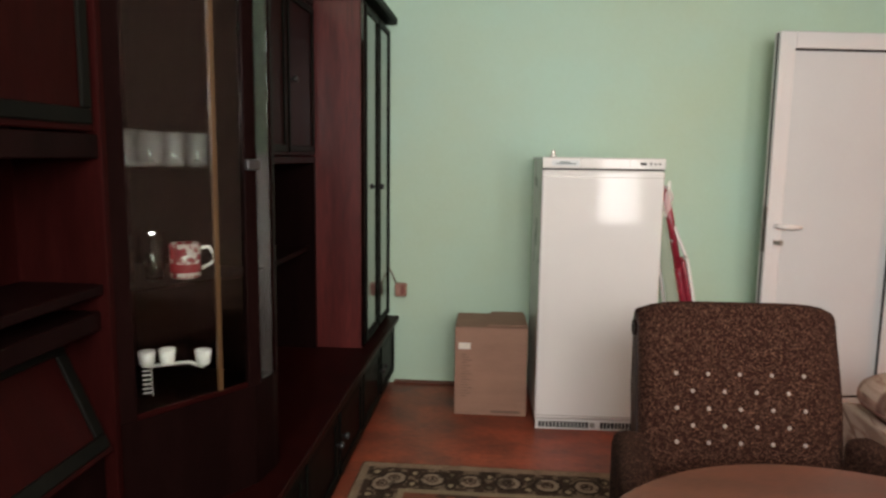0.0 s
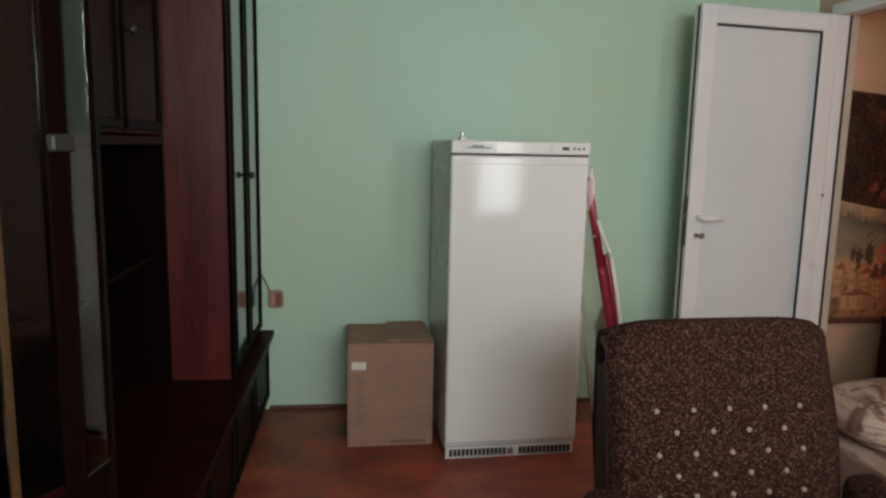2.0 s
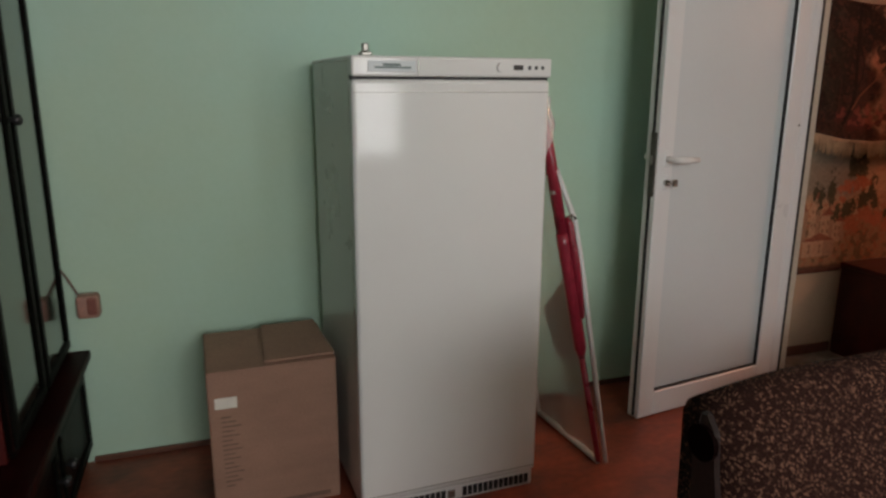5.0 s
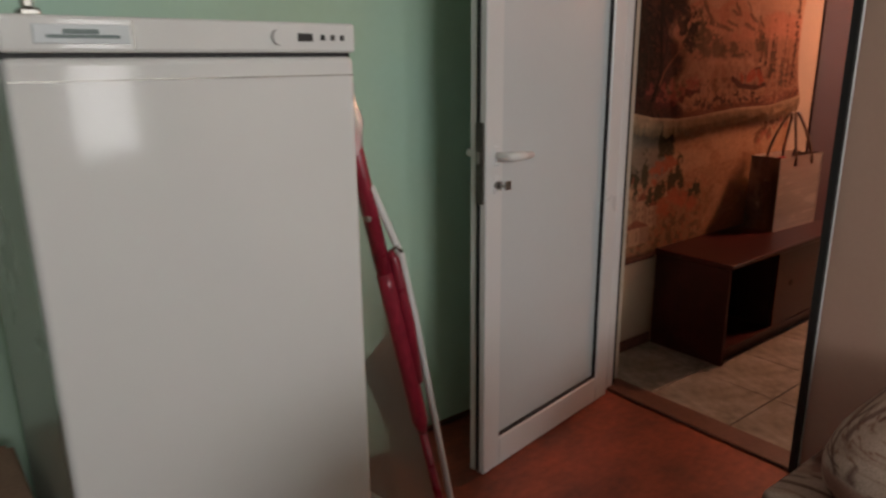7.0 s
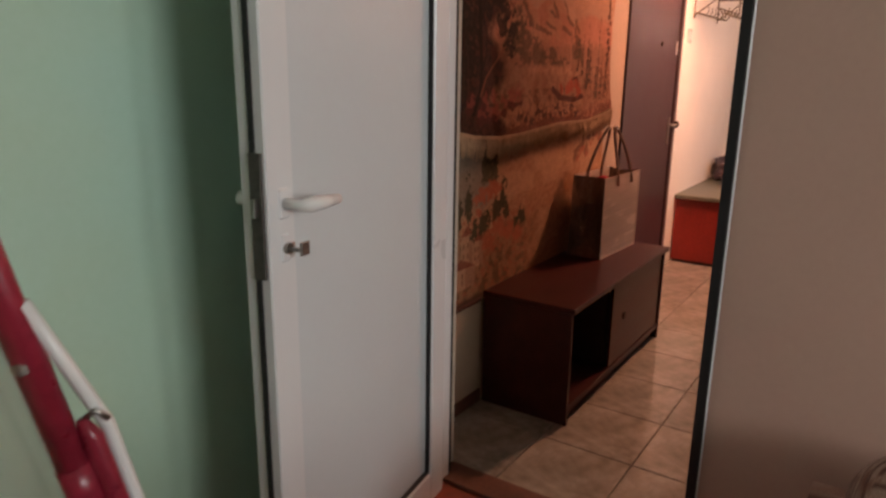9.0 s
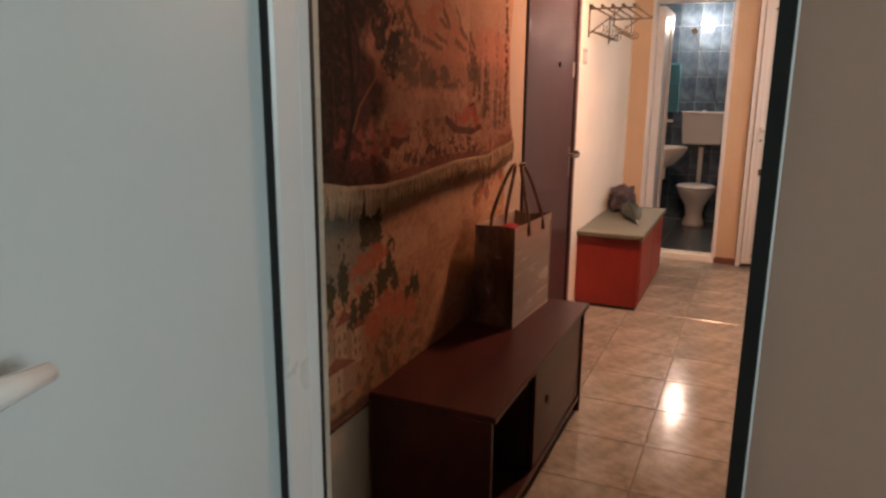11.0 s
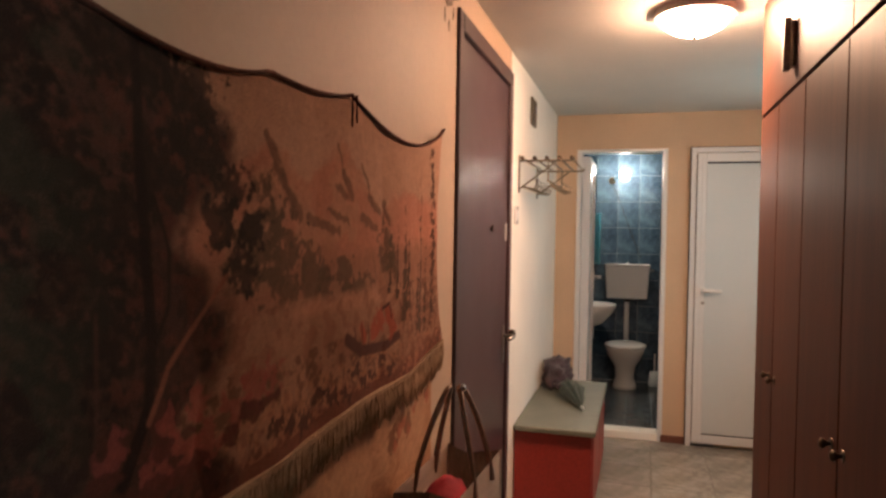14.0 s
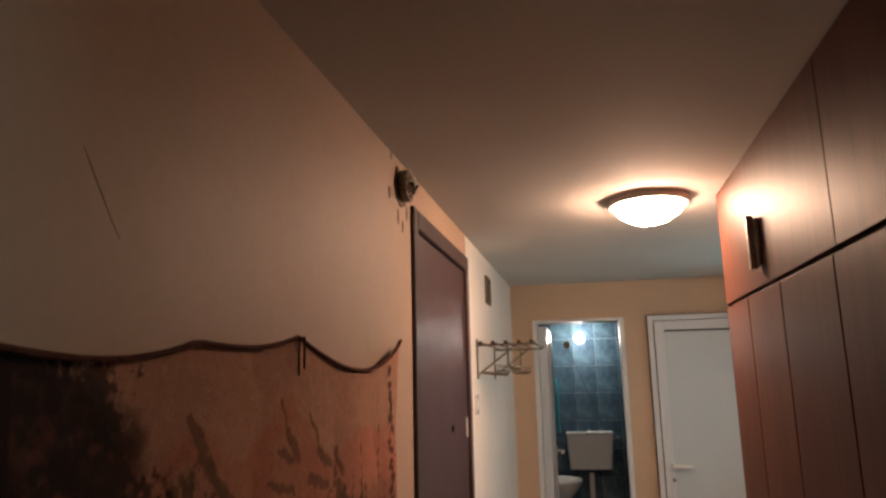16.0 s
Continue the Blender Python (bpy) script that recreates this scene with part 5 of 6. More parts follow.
def lower_picture(xx, zz):
    sh = xx.shape
    n1, n2, n3, n5 = fuzz3(sh, (10, 24), 11), fuzz3(sh, (26, 60), 12), fuzz3(sh, (40, 96), 13), fuzz3(sh, (60, 150), 15)
    img = np.zeros((*sh, 3))
    img[:] = (0.44, 0.315, 0.20)
    # grey evening sky behind the near trees
    lay(img, np.clip((zz - 0.80 + 0.05 * n1) / 0.06, 0, 1) * np.clip((2.88 - xx) / 0.08, 0, 1), (0.215, 0.225, 0.185), 0.95)
    # sweeping ochre slope
    slope = fuzz3(sh, (8, 8), 17)
    streak = np.abs(((xx * 1.1 - zz * 2.6 + n1 * 0.5 + slope * 0.3) % 0.16) - 0.08) / 0.08
    lay(img, soft(slope, 0.5) * np.clip((xx - 2.85) * 8, 0, 1), (0.35, 0.215, 0.125), 0.75)
    lay(img, np.clip(1 - streak * 2.2, 0, 1) * np.clip((xx - 2.85) * 8, 0, 1) * n2, (0.53, 0.40, 0.26), 0.45)
    lay(img, np.clip((streak - 0.7) * 4, 0, 1) * np.clip((xx - 2.85) * 8, 0, 1) * n1, (0.25, 0.145, 0.085), 0.45)
    # ground under the trees
    lay(img, np.clip((0.66 + 0.10 * np.clip(xx - 2.7, 0, 1) + 0.05 * n1 - zz) * 30, 0, 1) * np.clip((3.3 - xx) * 4, 0, 1), (0.27, 0.18, 0.105), 0.85)
    lay(img, soft(n2, 0.54) * (zz < 0.72) * np.clip((3.3 - xx) * 4, 0, 1), (0.10, 0.085, 0.05), 0.7)
    lay(img, soft(n3, 0.58) * (zz < 0.78) * np.clip((3.3 - xx) * 4, 0, 1), (0.35, 0.14, 0.08), 0.6)
    # pale houses with gables and dark windows
    for x, z, hx, hz in ((2.58, 0.70, 0.03, 0.10), (2.66, 0.655, 0.045, 0.06), (2.74, 0.63, 0.04, 0.05), (2.50, 0.66, 0.035, 0.08), (2.62, 0.55, 0.10, 0.04)):
        lay(img, ((np.abs(xx - x) < hx) & (np.abs(zz - z) < hz)) * 1.0, (0.46, 0.35, 0.24), 0.75)
        lay(img, ((xx > x + hx * 0.3) & (np.abs(xx - x) < hx) & (np.abs(zz - z) < hz)) * 1.0, (0.25, 0.165, 0.11), 0.6)
        for dx in (-0.55, 0.1):
            for dz in (-0.3, 0.35):
                lay(img, ((np.abs(xx - x - dx * hx) < 0.005) & (np.abs(zz - z - dz * hz) < 0.010)) * 1.0, (0.10, 0.065, 0.045), 0.6)
        lay(img, ((np.abs(xx - x) < hx * (1 - (zz - z - hz) / 0.04)) & (zz > z + hz) & (zz < z + hz + 0.04)) * 1.0, (0.22, 0.085, 0.055), 0.85)
    # trees
    for x, z, rx, rz in ((2.665, 0.84, 0.022, 0.085), (2.81, 0.97, 0.03, 0.08), (2.85, 0.95, 0.028, 0.09), (2.78, 0.95, 0.022, 0.06), (2.60, 0.80, 0.018, 0.06), (2.56, 0.83, 0.014, 0.05), (2.92, 0.84, 0.03, 0.05), (2.87, 0.78, 0.045, 0.05), (2.78, 0.74, 0.04, 0.045), (2.71, 0.73, 0.03, 0.04), (3.09, 0.72, 0.03, 0.035), (3.04, 0.70, 0.025, 0.03), (2.95, 0.76, 0.03, 0.035)):
        lay(img, blob(xx, zz, x, z, rx * 1.2, rz * 1.15, 0.5 * n3 + 0.5 * n5), (0.055, 0.062, 0.035), 0.95)
    for x, z, r in ((2.77, 0.85, 0.035), (2.83, 0.86, 0.04), (2.88, 0.865, 0.03), (2.72, 0.84, 0.025), (2.90, 0.70, 0.05), (2.98, 0.68, 0.04), (2.82, 0.66, 0.05), (3.05, 0.65, 0.04), (2.74, 0.79, 0.02)):
        lay(img, blob(xx, zz, x, z, r * 1.2, r, 0.5 * n3 + 0.5 * n5), (0.42, 0.155, 0.09), 0.85)
    for x, z in ((3.62, 0.93), (3.66, 0.96), (3.7, 0.98), (3.78, 1.0), (3.85, 1.03), (3.9, 1.0), (3.74, 0.94)):
        lay(img, blob(xx, zz, x, z, 0.03, 0.035, n3), (0.15, 0.085, 0.052), 0.8)
        lay(img, blob(xx, zz, x + 0.015, z - 0.025, 0.02, 0.02, n2), (0.34, 0.125, 0.08), 0.7)
    lay(img, np.clip((0.47 - zz) * 80, 0, 1), (0.085, 0.05, 0.036), 0.9)
    return np.clip(img * (0.84 + 0.32 * n5[..., None]) * np.array((1.12, 0.86, 0.77)), 0, 1)


def hang(x0, x1, top, low, rows, cols, seed, base, pinch=0.0):
    xs = np.linspace(x0, x1, cols)
    t = np.linspace(0, 1, rows)[:, None]
    zt, zl = top(xs)[None, :], low(xs)[None, :]
    zz = zt + (zl - zt) * t
    xx = np.repeat(xs[None, :], rows, 0)
    xx = xx - pinch * np.sin(math.pi * t) * ((xx - x0) / (x1 - x0)) ** 4
    drape = 0.010 * np.sin(xs * 9.0)[None, :] * (0.3 + 0.7 * t) + 0.012 * (fuzz3((rows, cols), (4, 9), seed) - 0.5)
    return xx, zz, np.stack([xx, NORTH - base - np.abs(drape), zz], -1)


up = thing("tapestry", "woven landscape tapestry with a fringed lower hem, sagging between pegs", "tapestry", pose(0, 0, 0), "hall tapestries")
xx, zz, place = hang(TX0, TX1, top_edge, low_edge, 240, 600, 40, 0.018, 0.065)
cloth("picture_cloth", place, upper_picture(xx, zz), PICTURE, up, 0.003)
part("hem_braid", tube([(x, NORTH - 0.026, float(top_edge(np.array([x]))[0])) for x in np.linspace(TX0, TX1, 90)], 0.0042, 6), ROPE, up, "dark braided top hem", True)
part("knot", boxes(((3.281, NORTH - 0.036, 1.668), (3.2845, NORTH - 0.032, 1.738)), ((3.304, NORTH - 0.036, 1.68), (3.3075, NORTH - 0.032, 1.738)), bevel=0.002), ROPE, up, "loose dark tie ends")
bm = bmesh.new()
rng = random.Random(5)
for k in range(300):
    x = TX0 + (TX1 - TX0) * (k + 0.5) / 300 + rng.uniform(-0.002, 0.002)
    z = float(low_edge(np.array([x]))[0])
    ln = 0.068 + rng.uniform(-0.012, 0.012)
    if rng.random() < 0.05:
        ln *= 0.45
    if k % 4 == 0:
        knot, swing, drop = x + 0.008, rng.uniform(-0.009, 0.009), rng.uniform(-0.010, 0.008)
    sway, ln = (knot - x) * 0.6 + swing + rng.uniform(-0.003, 0.003), ln + drop
    add_tube(bm, [(x, NORTH - 0.031, z + 0.006), (x + sway * 0.4, NORTH - 0.034, z - ln * 0.5), (x + sway, NORTH - 0.032, z - ln)], [0.0032, 0.0040, 0.0018], 5)
fr = part("fringe", bm, FRINGE, up, "uneven cream wool fringe")
fr["kind"] = "stuff"
part("fringe_band", boxes(*[((x, NORTH - 0.034, float(low_edge(np.array([x]))[0]) - 0.004), (x + 0.0169, NORTH - 0.024, float(low_edge(np.array([x]))[0]) + 0.008)) for x in np.arange(TX0, TX1 - 0.01, 0.017)]), FRINGE, up, "cream heading band")

lo = thing("tapestry", "second woven tapestry with houses and trees, hung under the first", "tapestry", pose(0, 0, 0), "hall tapestries")
xx, zz, place = hang(TX0, 3.955, lambda x: 1.14 + 0 * x, lambda x: 0.437 + 0.004 * np.sin(x * 8), 240, 590, 41, 0.003)
place[..., 1] = NORTH - 0.003 - 0.4 * np.abs(place[..., 1] - (NORTH - 0.003))
cloth("picture_cloth", place, lower_picture(xx, zz), PICTURE, lo, 0.002)
part("hem_braid", box((TX0, NORTH - 0.012, 0.428), (2.78, NORTH - 0.003, 0.446), 0.003), ROPE, lo, "dark bottom hem")

# ---- hall: low cabinet bench and shopping bag ----
be = thing("shoe_cabinet", "low dark red-brown cabinet with an open bay and a sliding door", "cabinet", pose(2.78, 3.72, 0))
BL, BDP, BHT = 1.13, 0.372, 0.475
part("top", box((-0.012, -0.015, BHT - 0.022), (BL + 0.012, BDP, BHT), 0.003), BENCHWOOD, be)
part("side_panel", box((0, 0, 0), (0.018, BDP, BHT - 0.022), 0.001), BENCHWOOD, be)
part("side_panel", box((BL - 0.018, 0, 0), (BL, BDP, BHT - 0.022), 0.001), BENCHWOOD, be)
part("bottom", box((0.018, 0.01, 0.05), (BL - 0.018, BDP - 0.012, 0.068)), BENCHWOOD, be)
part("plinth", box((0.018, 0.03, 0), (BL - 0.018, 0.045, 0.05)), BENCHIN, be)
part("back", box((0.018, BDP - 0.012, 0.05), (BL - 0.018, BDP, BHT - 0.022)), BENCHIN, be)
part("divider", box((0.46, 0.03, 0.068), (0.476, BDP - 0.012, BHT - 0.022)), BENCHIN, be)
sd = part("sliding_door", box((0.45, 0.008, 0.075), (BL - 0.02, 0.022, BHT - 0.028), 0.002), BENCHWOOD, be, "brown sliding door")
part("finger_pull", cyl((0.6, 0.004, 0.27), (0.6, 0.012, 0.27), 0.016, n=14), BENCHIN, sd)
part("front_rail", boxes(((0.018, 0.004, 0.05), (BL - 0.018, 0.008, 0.075))), BENCHWOOD, be)

bg = thing("shopping_bag", "grey-brown laminated paper shopping bag with rope handles", "bag", pose(3.475, 3.895, BHT + 0.0005, 0, 0, -3))
W, D, H = 0.40, 0.165, 0.375
bm = bmesh.new()
v = [bm.verts.new(p) for p in ((0, 0, 0), (W, 0, 0), (W, 0.0, H), (0.0, 0.0, H))]
bm.faces.new(v)
bmesh.ops.solidify(bm, geom=list(bm.faces), thickness=0.002)
part("front", bm, BAGPAPER, bg)
bm = bmesh.new()
v = [bm.verts.new(p) for p in ((0, D, 0), (W, D, 0), (W, D - 0.01, H), (0.0, D - 0.01, H))]
bm.faces.new(v)
bmesh.ops.solidify(bm, geom=list(bm.faces), thickness=0.002)
part("rear", bm, BAGPAPER, bg)
for x, sgn in ((0, 1), (W, -1)):
    bm = bmesh.new()
    a = [bm.verts.new(p) for p in ((x, 0, 0), (x, 0, H), (x + sgn * 0.045, D / 2, H - 0.005), (x + sgn * 0.03, D / 2, 0.07), (x, D, 0), (x, D - 0.01, H))]
    bm.faces.new((a[0], a[1], a[2], a[3]))
    bm.faces.new((a[3], a[2], a[5], a[4]))
    bm.faces.new((a[0], a[3], a[4]))
    bmesh.ops.solidify(bm, geom=list(bm.faces), thickness=0.0015)
    part("gusset", bm, BAGSIDE, bg, "crinkled silver-brown folded gusset")
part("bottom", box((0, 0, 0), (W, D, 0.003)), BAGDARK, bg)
part("white_edging", boxes(((-0.002, -0.003, 0), (W + 0.002, -0.001, 0.005)), ((-0.002, -0.003, 0), (0.003, -0.001, H)), ((W - 0.003, -0.003, 0), (W + 0.002, -0.001, H))), PAPER, bg, "pale folded edging")
bmn = bmesh.new()
bmesh.ops.create_icosphere(bmn, subdivisions=3, radius=1.0)
for vtx in bmn.verts:
    vtx.co *= 1 + 0.22 * noise.noise(vtx.co * 2.2)
    vtx.co = Vector((vtx.co.x * 0.08, vtx.co.y * 0.05, vtx.co.z * 0.055))
tagged(link("folded_cloth", bmn, BAGRED, None, "", True), "bright red cloth stuffed in the shopping bag", "cloth").matrix_world = pose(3.475, 3.895, BHT, 0, 0, -3) @ pose(0.175, 0.085, 0.305)
# Added block: carries the red cloth and keeps the bag's inside dark.
part("inner_dark_block", box((0.03, 0.012, 0.004), (W - 0.03, D - 0.014, 0.25)), BAGDARK, bg)
for y in (-0.004, D - 0.006):
    part("handle", tube([(0.14 + 0.16 * s, y + 0.065 * math.sin(math.pi * s) * (1 if y < 0.05 else -1), H - 0.05 + 0.255 * math.sin(math.pi * s) ** 0.7) for s in np.linspace(0, 1, 22)], 0.0075, 8), BAGROPE, bg, "brown looped handle", True)
part("handle_clasp", lathe([(0.011, -0.012), (0.012, 0.0), (0.011, 0.012)], 12), CHROME, bg, "shiny metal clasp", True).matrix_basis = pose(0.22, 0.062, H + 0.205, 0, 90)

# ---- hall: red shoe bench with things on it ----
rb = thing("shoe_bench", "red painted box bench with a grey-green top", "bench", pose(5.43, 3.72, 0))
part("body", box((0, 0, 0.02), (1.15, 0.385, 0.46), 0.003), REDCAB, rb)
part("top", box((-0.025, -0.02, 0.46), (1.165, 0.388, 0.487), 0.004), GREYTOP, rb, "grey-green board top")
part("plinth", box((0.01, 0.01, 0), (1.14, 0.38, 0.02)), WARDEDGE, rb)
for k in range(2):
    part("door", box((0.03 + k * 0.55, -0.008, 0.05), (0.565 + k * 0.55, 0.0005, 0.44), 0.002), REDCAB, rb)


def bundle(name, label, cat, centre, size, mat, seed, rough=0.5):
    bm = bmesh.new()
    bmesh.ops.create_icosphere(bm, subdivisions=4, radius=1.0)
    off = Vector((seed, seed * 1.7, 0))
    for vtx in bm.verts:
        p = vtx.co.copy()
        k = 1 + rough * noise.noise(p * 1.6 + off) + rough * 0.5 * noise.noise(p * 4.5 + off) + rough * 0.7 * (0.35 - abs(noise.noise(p * 3.1 + off * 2)))
        vtx.co = Vector((p.x * size[0] * k, p.y * size[1] * k, max(-0.6, p.z * k) * size[2]))
    low = min(vtx.co.z for vtx in bm.verts)
    bmesh.ops.translate(bm, vec=(0, 0, -low), verts=bm.verts)
    ob = tagged(link(name, bm, mat, None, "", True), label, cat)
    ob.matrix_world = pose(*centre)
    return ob


bundle("folded_jacket", "crumpled black-purple nylon jacket on the bench", "jacket", (6.40, 4.0, 0.4875), (0.16, 0.085, 0.11), BLACKCLOTH, 3.1)
def pleated(pts, radii, folds=8, depth=0.42):
    """A loosely furled cloth round a shaft: its rings are stars of deep folds."""
    bm, rings = bmesh.new(), []
    for i, (p, r) in enumerate(zip(pts, radii)):
        ring = []
        for k in range(folds * 4):
            a = k * math.tau / (folds * 4)
            rr = r * (1 - depth * (0.5 - 0.5 * math.cos(folds * a + i * 0.35)) + 0.12 * math.sin(3 * a + i))
            ring.append(bm.verts.new((p[0] + 0.012 * math.sin(2 * a + i), p[1] + rr * math.cos(a), p[2] + rr * 0.62 * math.sin(a))))
        rings.append(ring)
    for a, b in zip(rings, rings[1:]):
        for k in range(len(a)):
            bm.faces.new((a[k], a[(k + 1) % len(a)], b[(k + 1) % len(a)], b[k]))
    bm.faces.new(list(reversed(rings[0])))
    bm.faces.new(rings[-1])
    return bm


um = thing("umbrella", "dark green folded umbrella lying on the bench", "umbrella", pose(5.80, 3.80, 0.5105, 0, 0, 16))
part("canopy", pleated([(0.0, 0, 0.0), (0.05, 0, 0.002), (0.13, 0, 0.012), (0.22, 0, 0.024), (0.31, 0, 0.030), (0.39, 0, 0.03), (0.44, 0, 0.022)], [0.006, 0.022, 0.045, 0.068, 0.078, 0.066, 0.03]), GREENCLOTH, um)
for k, side_y in enumerate((-0.075, -0.04, 0.05, 0.08)):
    part("rib_tip", cyl((0.40 + 0.012 * k, side_y * 0.8, 0.03), (0.435 + 0.012 * k, side_y, 0.022), 0.0025, n=6), STEEL, um)
part("tip", cyl((-0.05, 0, 0.0), (0.01, 0, 0.0), 0.005, 0.007, 8), PIPE, um, "pale tip")
part("shaft", cyl((0.42, 0, 0.02), (0.52, 0, 0.012), 0.006, n=8), STEEL, um)

# ---- hall: coat rack ----
rk = thing("coat_rack", "grey wire hat shelf with hooks on the cream wall", "coat rack", pose(5.44, NORTH, 1.70))
RL, RD = 0.62, 0.27
for x in (0.0, RL):
    part("wall_bar", box((x - 0.008, -0.008, -0.04), (x + 0.008, -0.001, 0.15), 0.002), WIRE, rk)
    part("bracket", tube([(x, -0.008, 0.12), (x, -RD, 0.12), (x, -RD - 0.01, 0.135)], 0.005, 8), WIRE, rk, "", True)
    part("strut", tube([(x, -0.008, -0.02), (x, -RD * 0.7, 0.115)], 0.004, 8), WIRE, rk, "", True)
for k in range(5):
    y = -0.03 - k * 0.06
    rail = part("rail", tube([(-0.06, y, 0.127), (RL + 0.06, y, 0.127)], 0.0055, 8), WIRE, rk, "", True)
    part("end_knob", lathe([(0.004, -0.008), (0.010, -0.004), (0.010, 0.004), (0.004, 0.008)], 10), BRASS, rail, "", True).matrix_basis = pose(-0.064, y, 0.127, 0, 90)
part("hook_rail", tube([(-0.04, -0.03, -0.01), (RL + 0.04, -0.03, -0.01)], 0.006, 8), WIRE, rk, "", True)
part("front_hook_rail", tube([(-0.02, -0.15, 0.02), (RL + 0.02, -0.15, 0.02)], 0.005, 8), WIRE, rk, "", True)
for x in (0.0, RL):
    part("drop", tube([(x, -0.15, 0.122), (x, -0.15, 0.02)], 0.004, 8), WIRE, rk, "", True)
for k in range(6):
    x = 0.05 + k * 0.1
    part("hook", tube([(x, -0.15, 0.02), (x, -0.17, -0.015), (x, -0.205, -0.01), (x, -0.21, 0.02)], 0.0045, 8), WIRE, rk, "", True)
for k in range(7):
    x = 0.02 + k * 0.095
    part("hook", tube([(x, -0.03, -0.012), (x, -0.075, -0.02), (x, -0.09, 0.0), (x, -0.085, 0.03)], 0.0045, 8), WIRE, rk, "", True)
sw = thing("light_switch", "small pale wall switch", "switch", pose(5.37, NORTH, 1.50))
part("plate", box((-0.04, -0.010, 0), (0.04, 0.0, 0.09), 0.004, 2), ENAMEL, sw)
part("rocker", box((-0.02, -0.016, 0.02), (0.02, -0.0095, 0.07), 0.003), UPVC, sw)
vt = thing("wall_vent", "small dark ventilation grille near the ceiling", "vent", pose(5.79, NORTH, 2.06))
part("frame", boxes(((0, -0.012, 0), (0.16, 0, 0.015)), ((0, -0.012, 0.135), (0.16, 0, 0.15)), ((0, -0.012, 0.015), (0.015, 0, 0.135)), ((0.145, -0.012, 0.015), (0.16, 0, 0.135)), bevel=0.002), WIRE, vt)
part("backing", box((0.015, -0.003, 0.015), (0.145, 0, 0.135)), DARKPLASTIC, vt)
for k in range(6):
    part("slat", box((0.015, -0.009, 0.024 + k * 0.018), (0.145, -0.004, 0.031 + k * 0.018)), WIRE, vt)
jb = thing("junction_box", "open electrical junction box with torn plaster round it", "junction box", pose(4.09, NORTH, 2.235))
part("torn_plaster", prism([(-0.07, -0.01), (-0.045, 0.05), (-0.01, 0.045), (0.04, 0.06), (0.065, 0.01), (0.05, -0.05), (0.0, -0.065), (-0.05, -0.05)], 0, 0.003), PLASTERTORN, jb, "bare grey plaster patch").matrix_basis = pose(0, 0, 0, 90)
part("tube", lathe([(0.048, 0), (0.05, 0.03), (0.042, 0.03), (0.042, 0.004), (0.001, 0.004)], 18), WIRE, jb, "", True).matrix_basis = pose(0, 0, 0, 90)
part("wires", tube([(-0.02, -0.01, 0.0), (0.0, -0.045, 0.02), (0.02, -0.04, -0.01), (0.01, -0.01, -0.02)], 0.006, 6), PAPER, jb, "", True)
part("wire", tube([(-0.01, -0.01, 0.02), (0.02, -0.05, 0.0), (0.0, -0.04, -0.025)], 0.005, 6), BAGDARK, jb, "", True)
for k, (x, z, r) in enumerate(((-0.12, -0.05, 0.02), (-0.10, 0.07, 0.013), (-0.03, -0.10, 0.014), (0.02, -0.12, 0.011), (0.07, -0.07, 0.012), (-0.13, 0.13, 0.008))):
    part("scar", prism([(x + r * (1 + 0.4 * math.sin(a * 3 + k)) * math.cos(a) * 0.5, z + r * (1 + 0.4 * math.cos(a * 2 + k)) * math.sin(a) * 1.3) for a in np.linspace(0, 5.7, 9)], 0, 0.0015), PLASTERTORN, jb).matrix_basis = pose(0, 0, 0, 90)

setting("wall_crack", prism([(2.772, 1.915), (2.7735, 1.914), (2.7915, 1.89), (2.805, 1.8715), (2.8235, 1.846), (2.842, 1.824), (2.841, 1.824), (2.822, 1.8465), (2.804, 1.8715), (2.790, 1.890)], 0, 0.0004), CRACK, "thin crack in the hall plaster", "crack").matrix_world = pose(0, NORTH, 0, 90)

# ---- hall: ceiling lamp ----
cl = thing("ceiling_lamp", "lit round opal glass ceiling lamp", "lamp", pose(4.78, 3.33, HALL_H))
part("ring", lathe([(0.150, 0.0), (0.152, -0.008), (0.150, -0.022), (0.145, -0.026), (0.124, -0.024), (0.112, -0.012), (0.112, 0.0)], 40), CERAMIC, cl, "metal rim", True)
part("bowl", lathe([(0.110, -0.014), (0.122, -0.026), (0.124, -0.036), (0.113, -0.056), (0.076, -0.080), (0.036, -0.095), (0.001, -0.100)], 40), LAMPGLASS, cl, "glowing opal bowl", True)
part("finial", lathe([(0.006, -0.094), (0.010, -0.100), (0.006, -0.108), (0.001, -0.11)], 12), BRASS, cl, "", True)

# ---- hall: built-in wardrobe ----
WF = 3.09
wr = thing("wardrobe", "tall brown laminate wardrobe with top cupboards up to the ceiling", "wardrobe", pose(0, 0, 0))
WX0, WX1 = 2.42, 4.762
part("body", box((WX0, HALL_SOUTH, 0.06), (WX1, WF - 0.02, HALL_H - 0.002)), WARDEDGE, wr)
part("side_panel", box((WX1 - 0.018, HALL_SOUTH, 0), (WX1 + 0.001, WF - 0.003, HALL_H - 0.003), 0.001), WARD, wr)
# Near side takes the dark copy, its shade lies in the colour.
part("side_panel", box((WX0 - 0.001, HALL_SOUTH, 0), (WX0 + 0.018, WF - 0.003, HALL_H - 0.003), 0.001), WARDEDGE, wr, "side panel coloured dark for its shade")
part("plinth", box((WX0 + 0.02, WF - 0.05, 0), (WX1 - 0.02, WF - 0.035, 0.06)), WARDEDGE, wr)
cuts = [2.42, 2.85, 3.25, 3.645, 4.05, 4.425, 4.762]
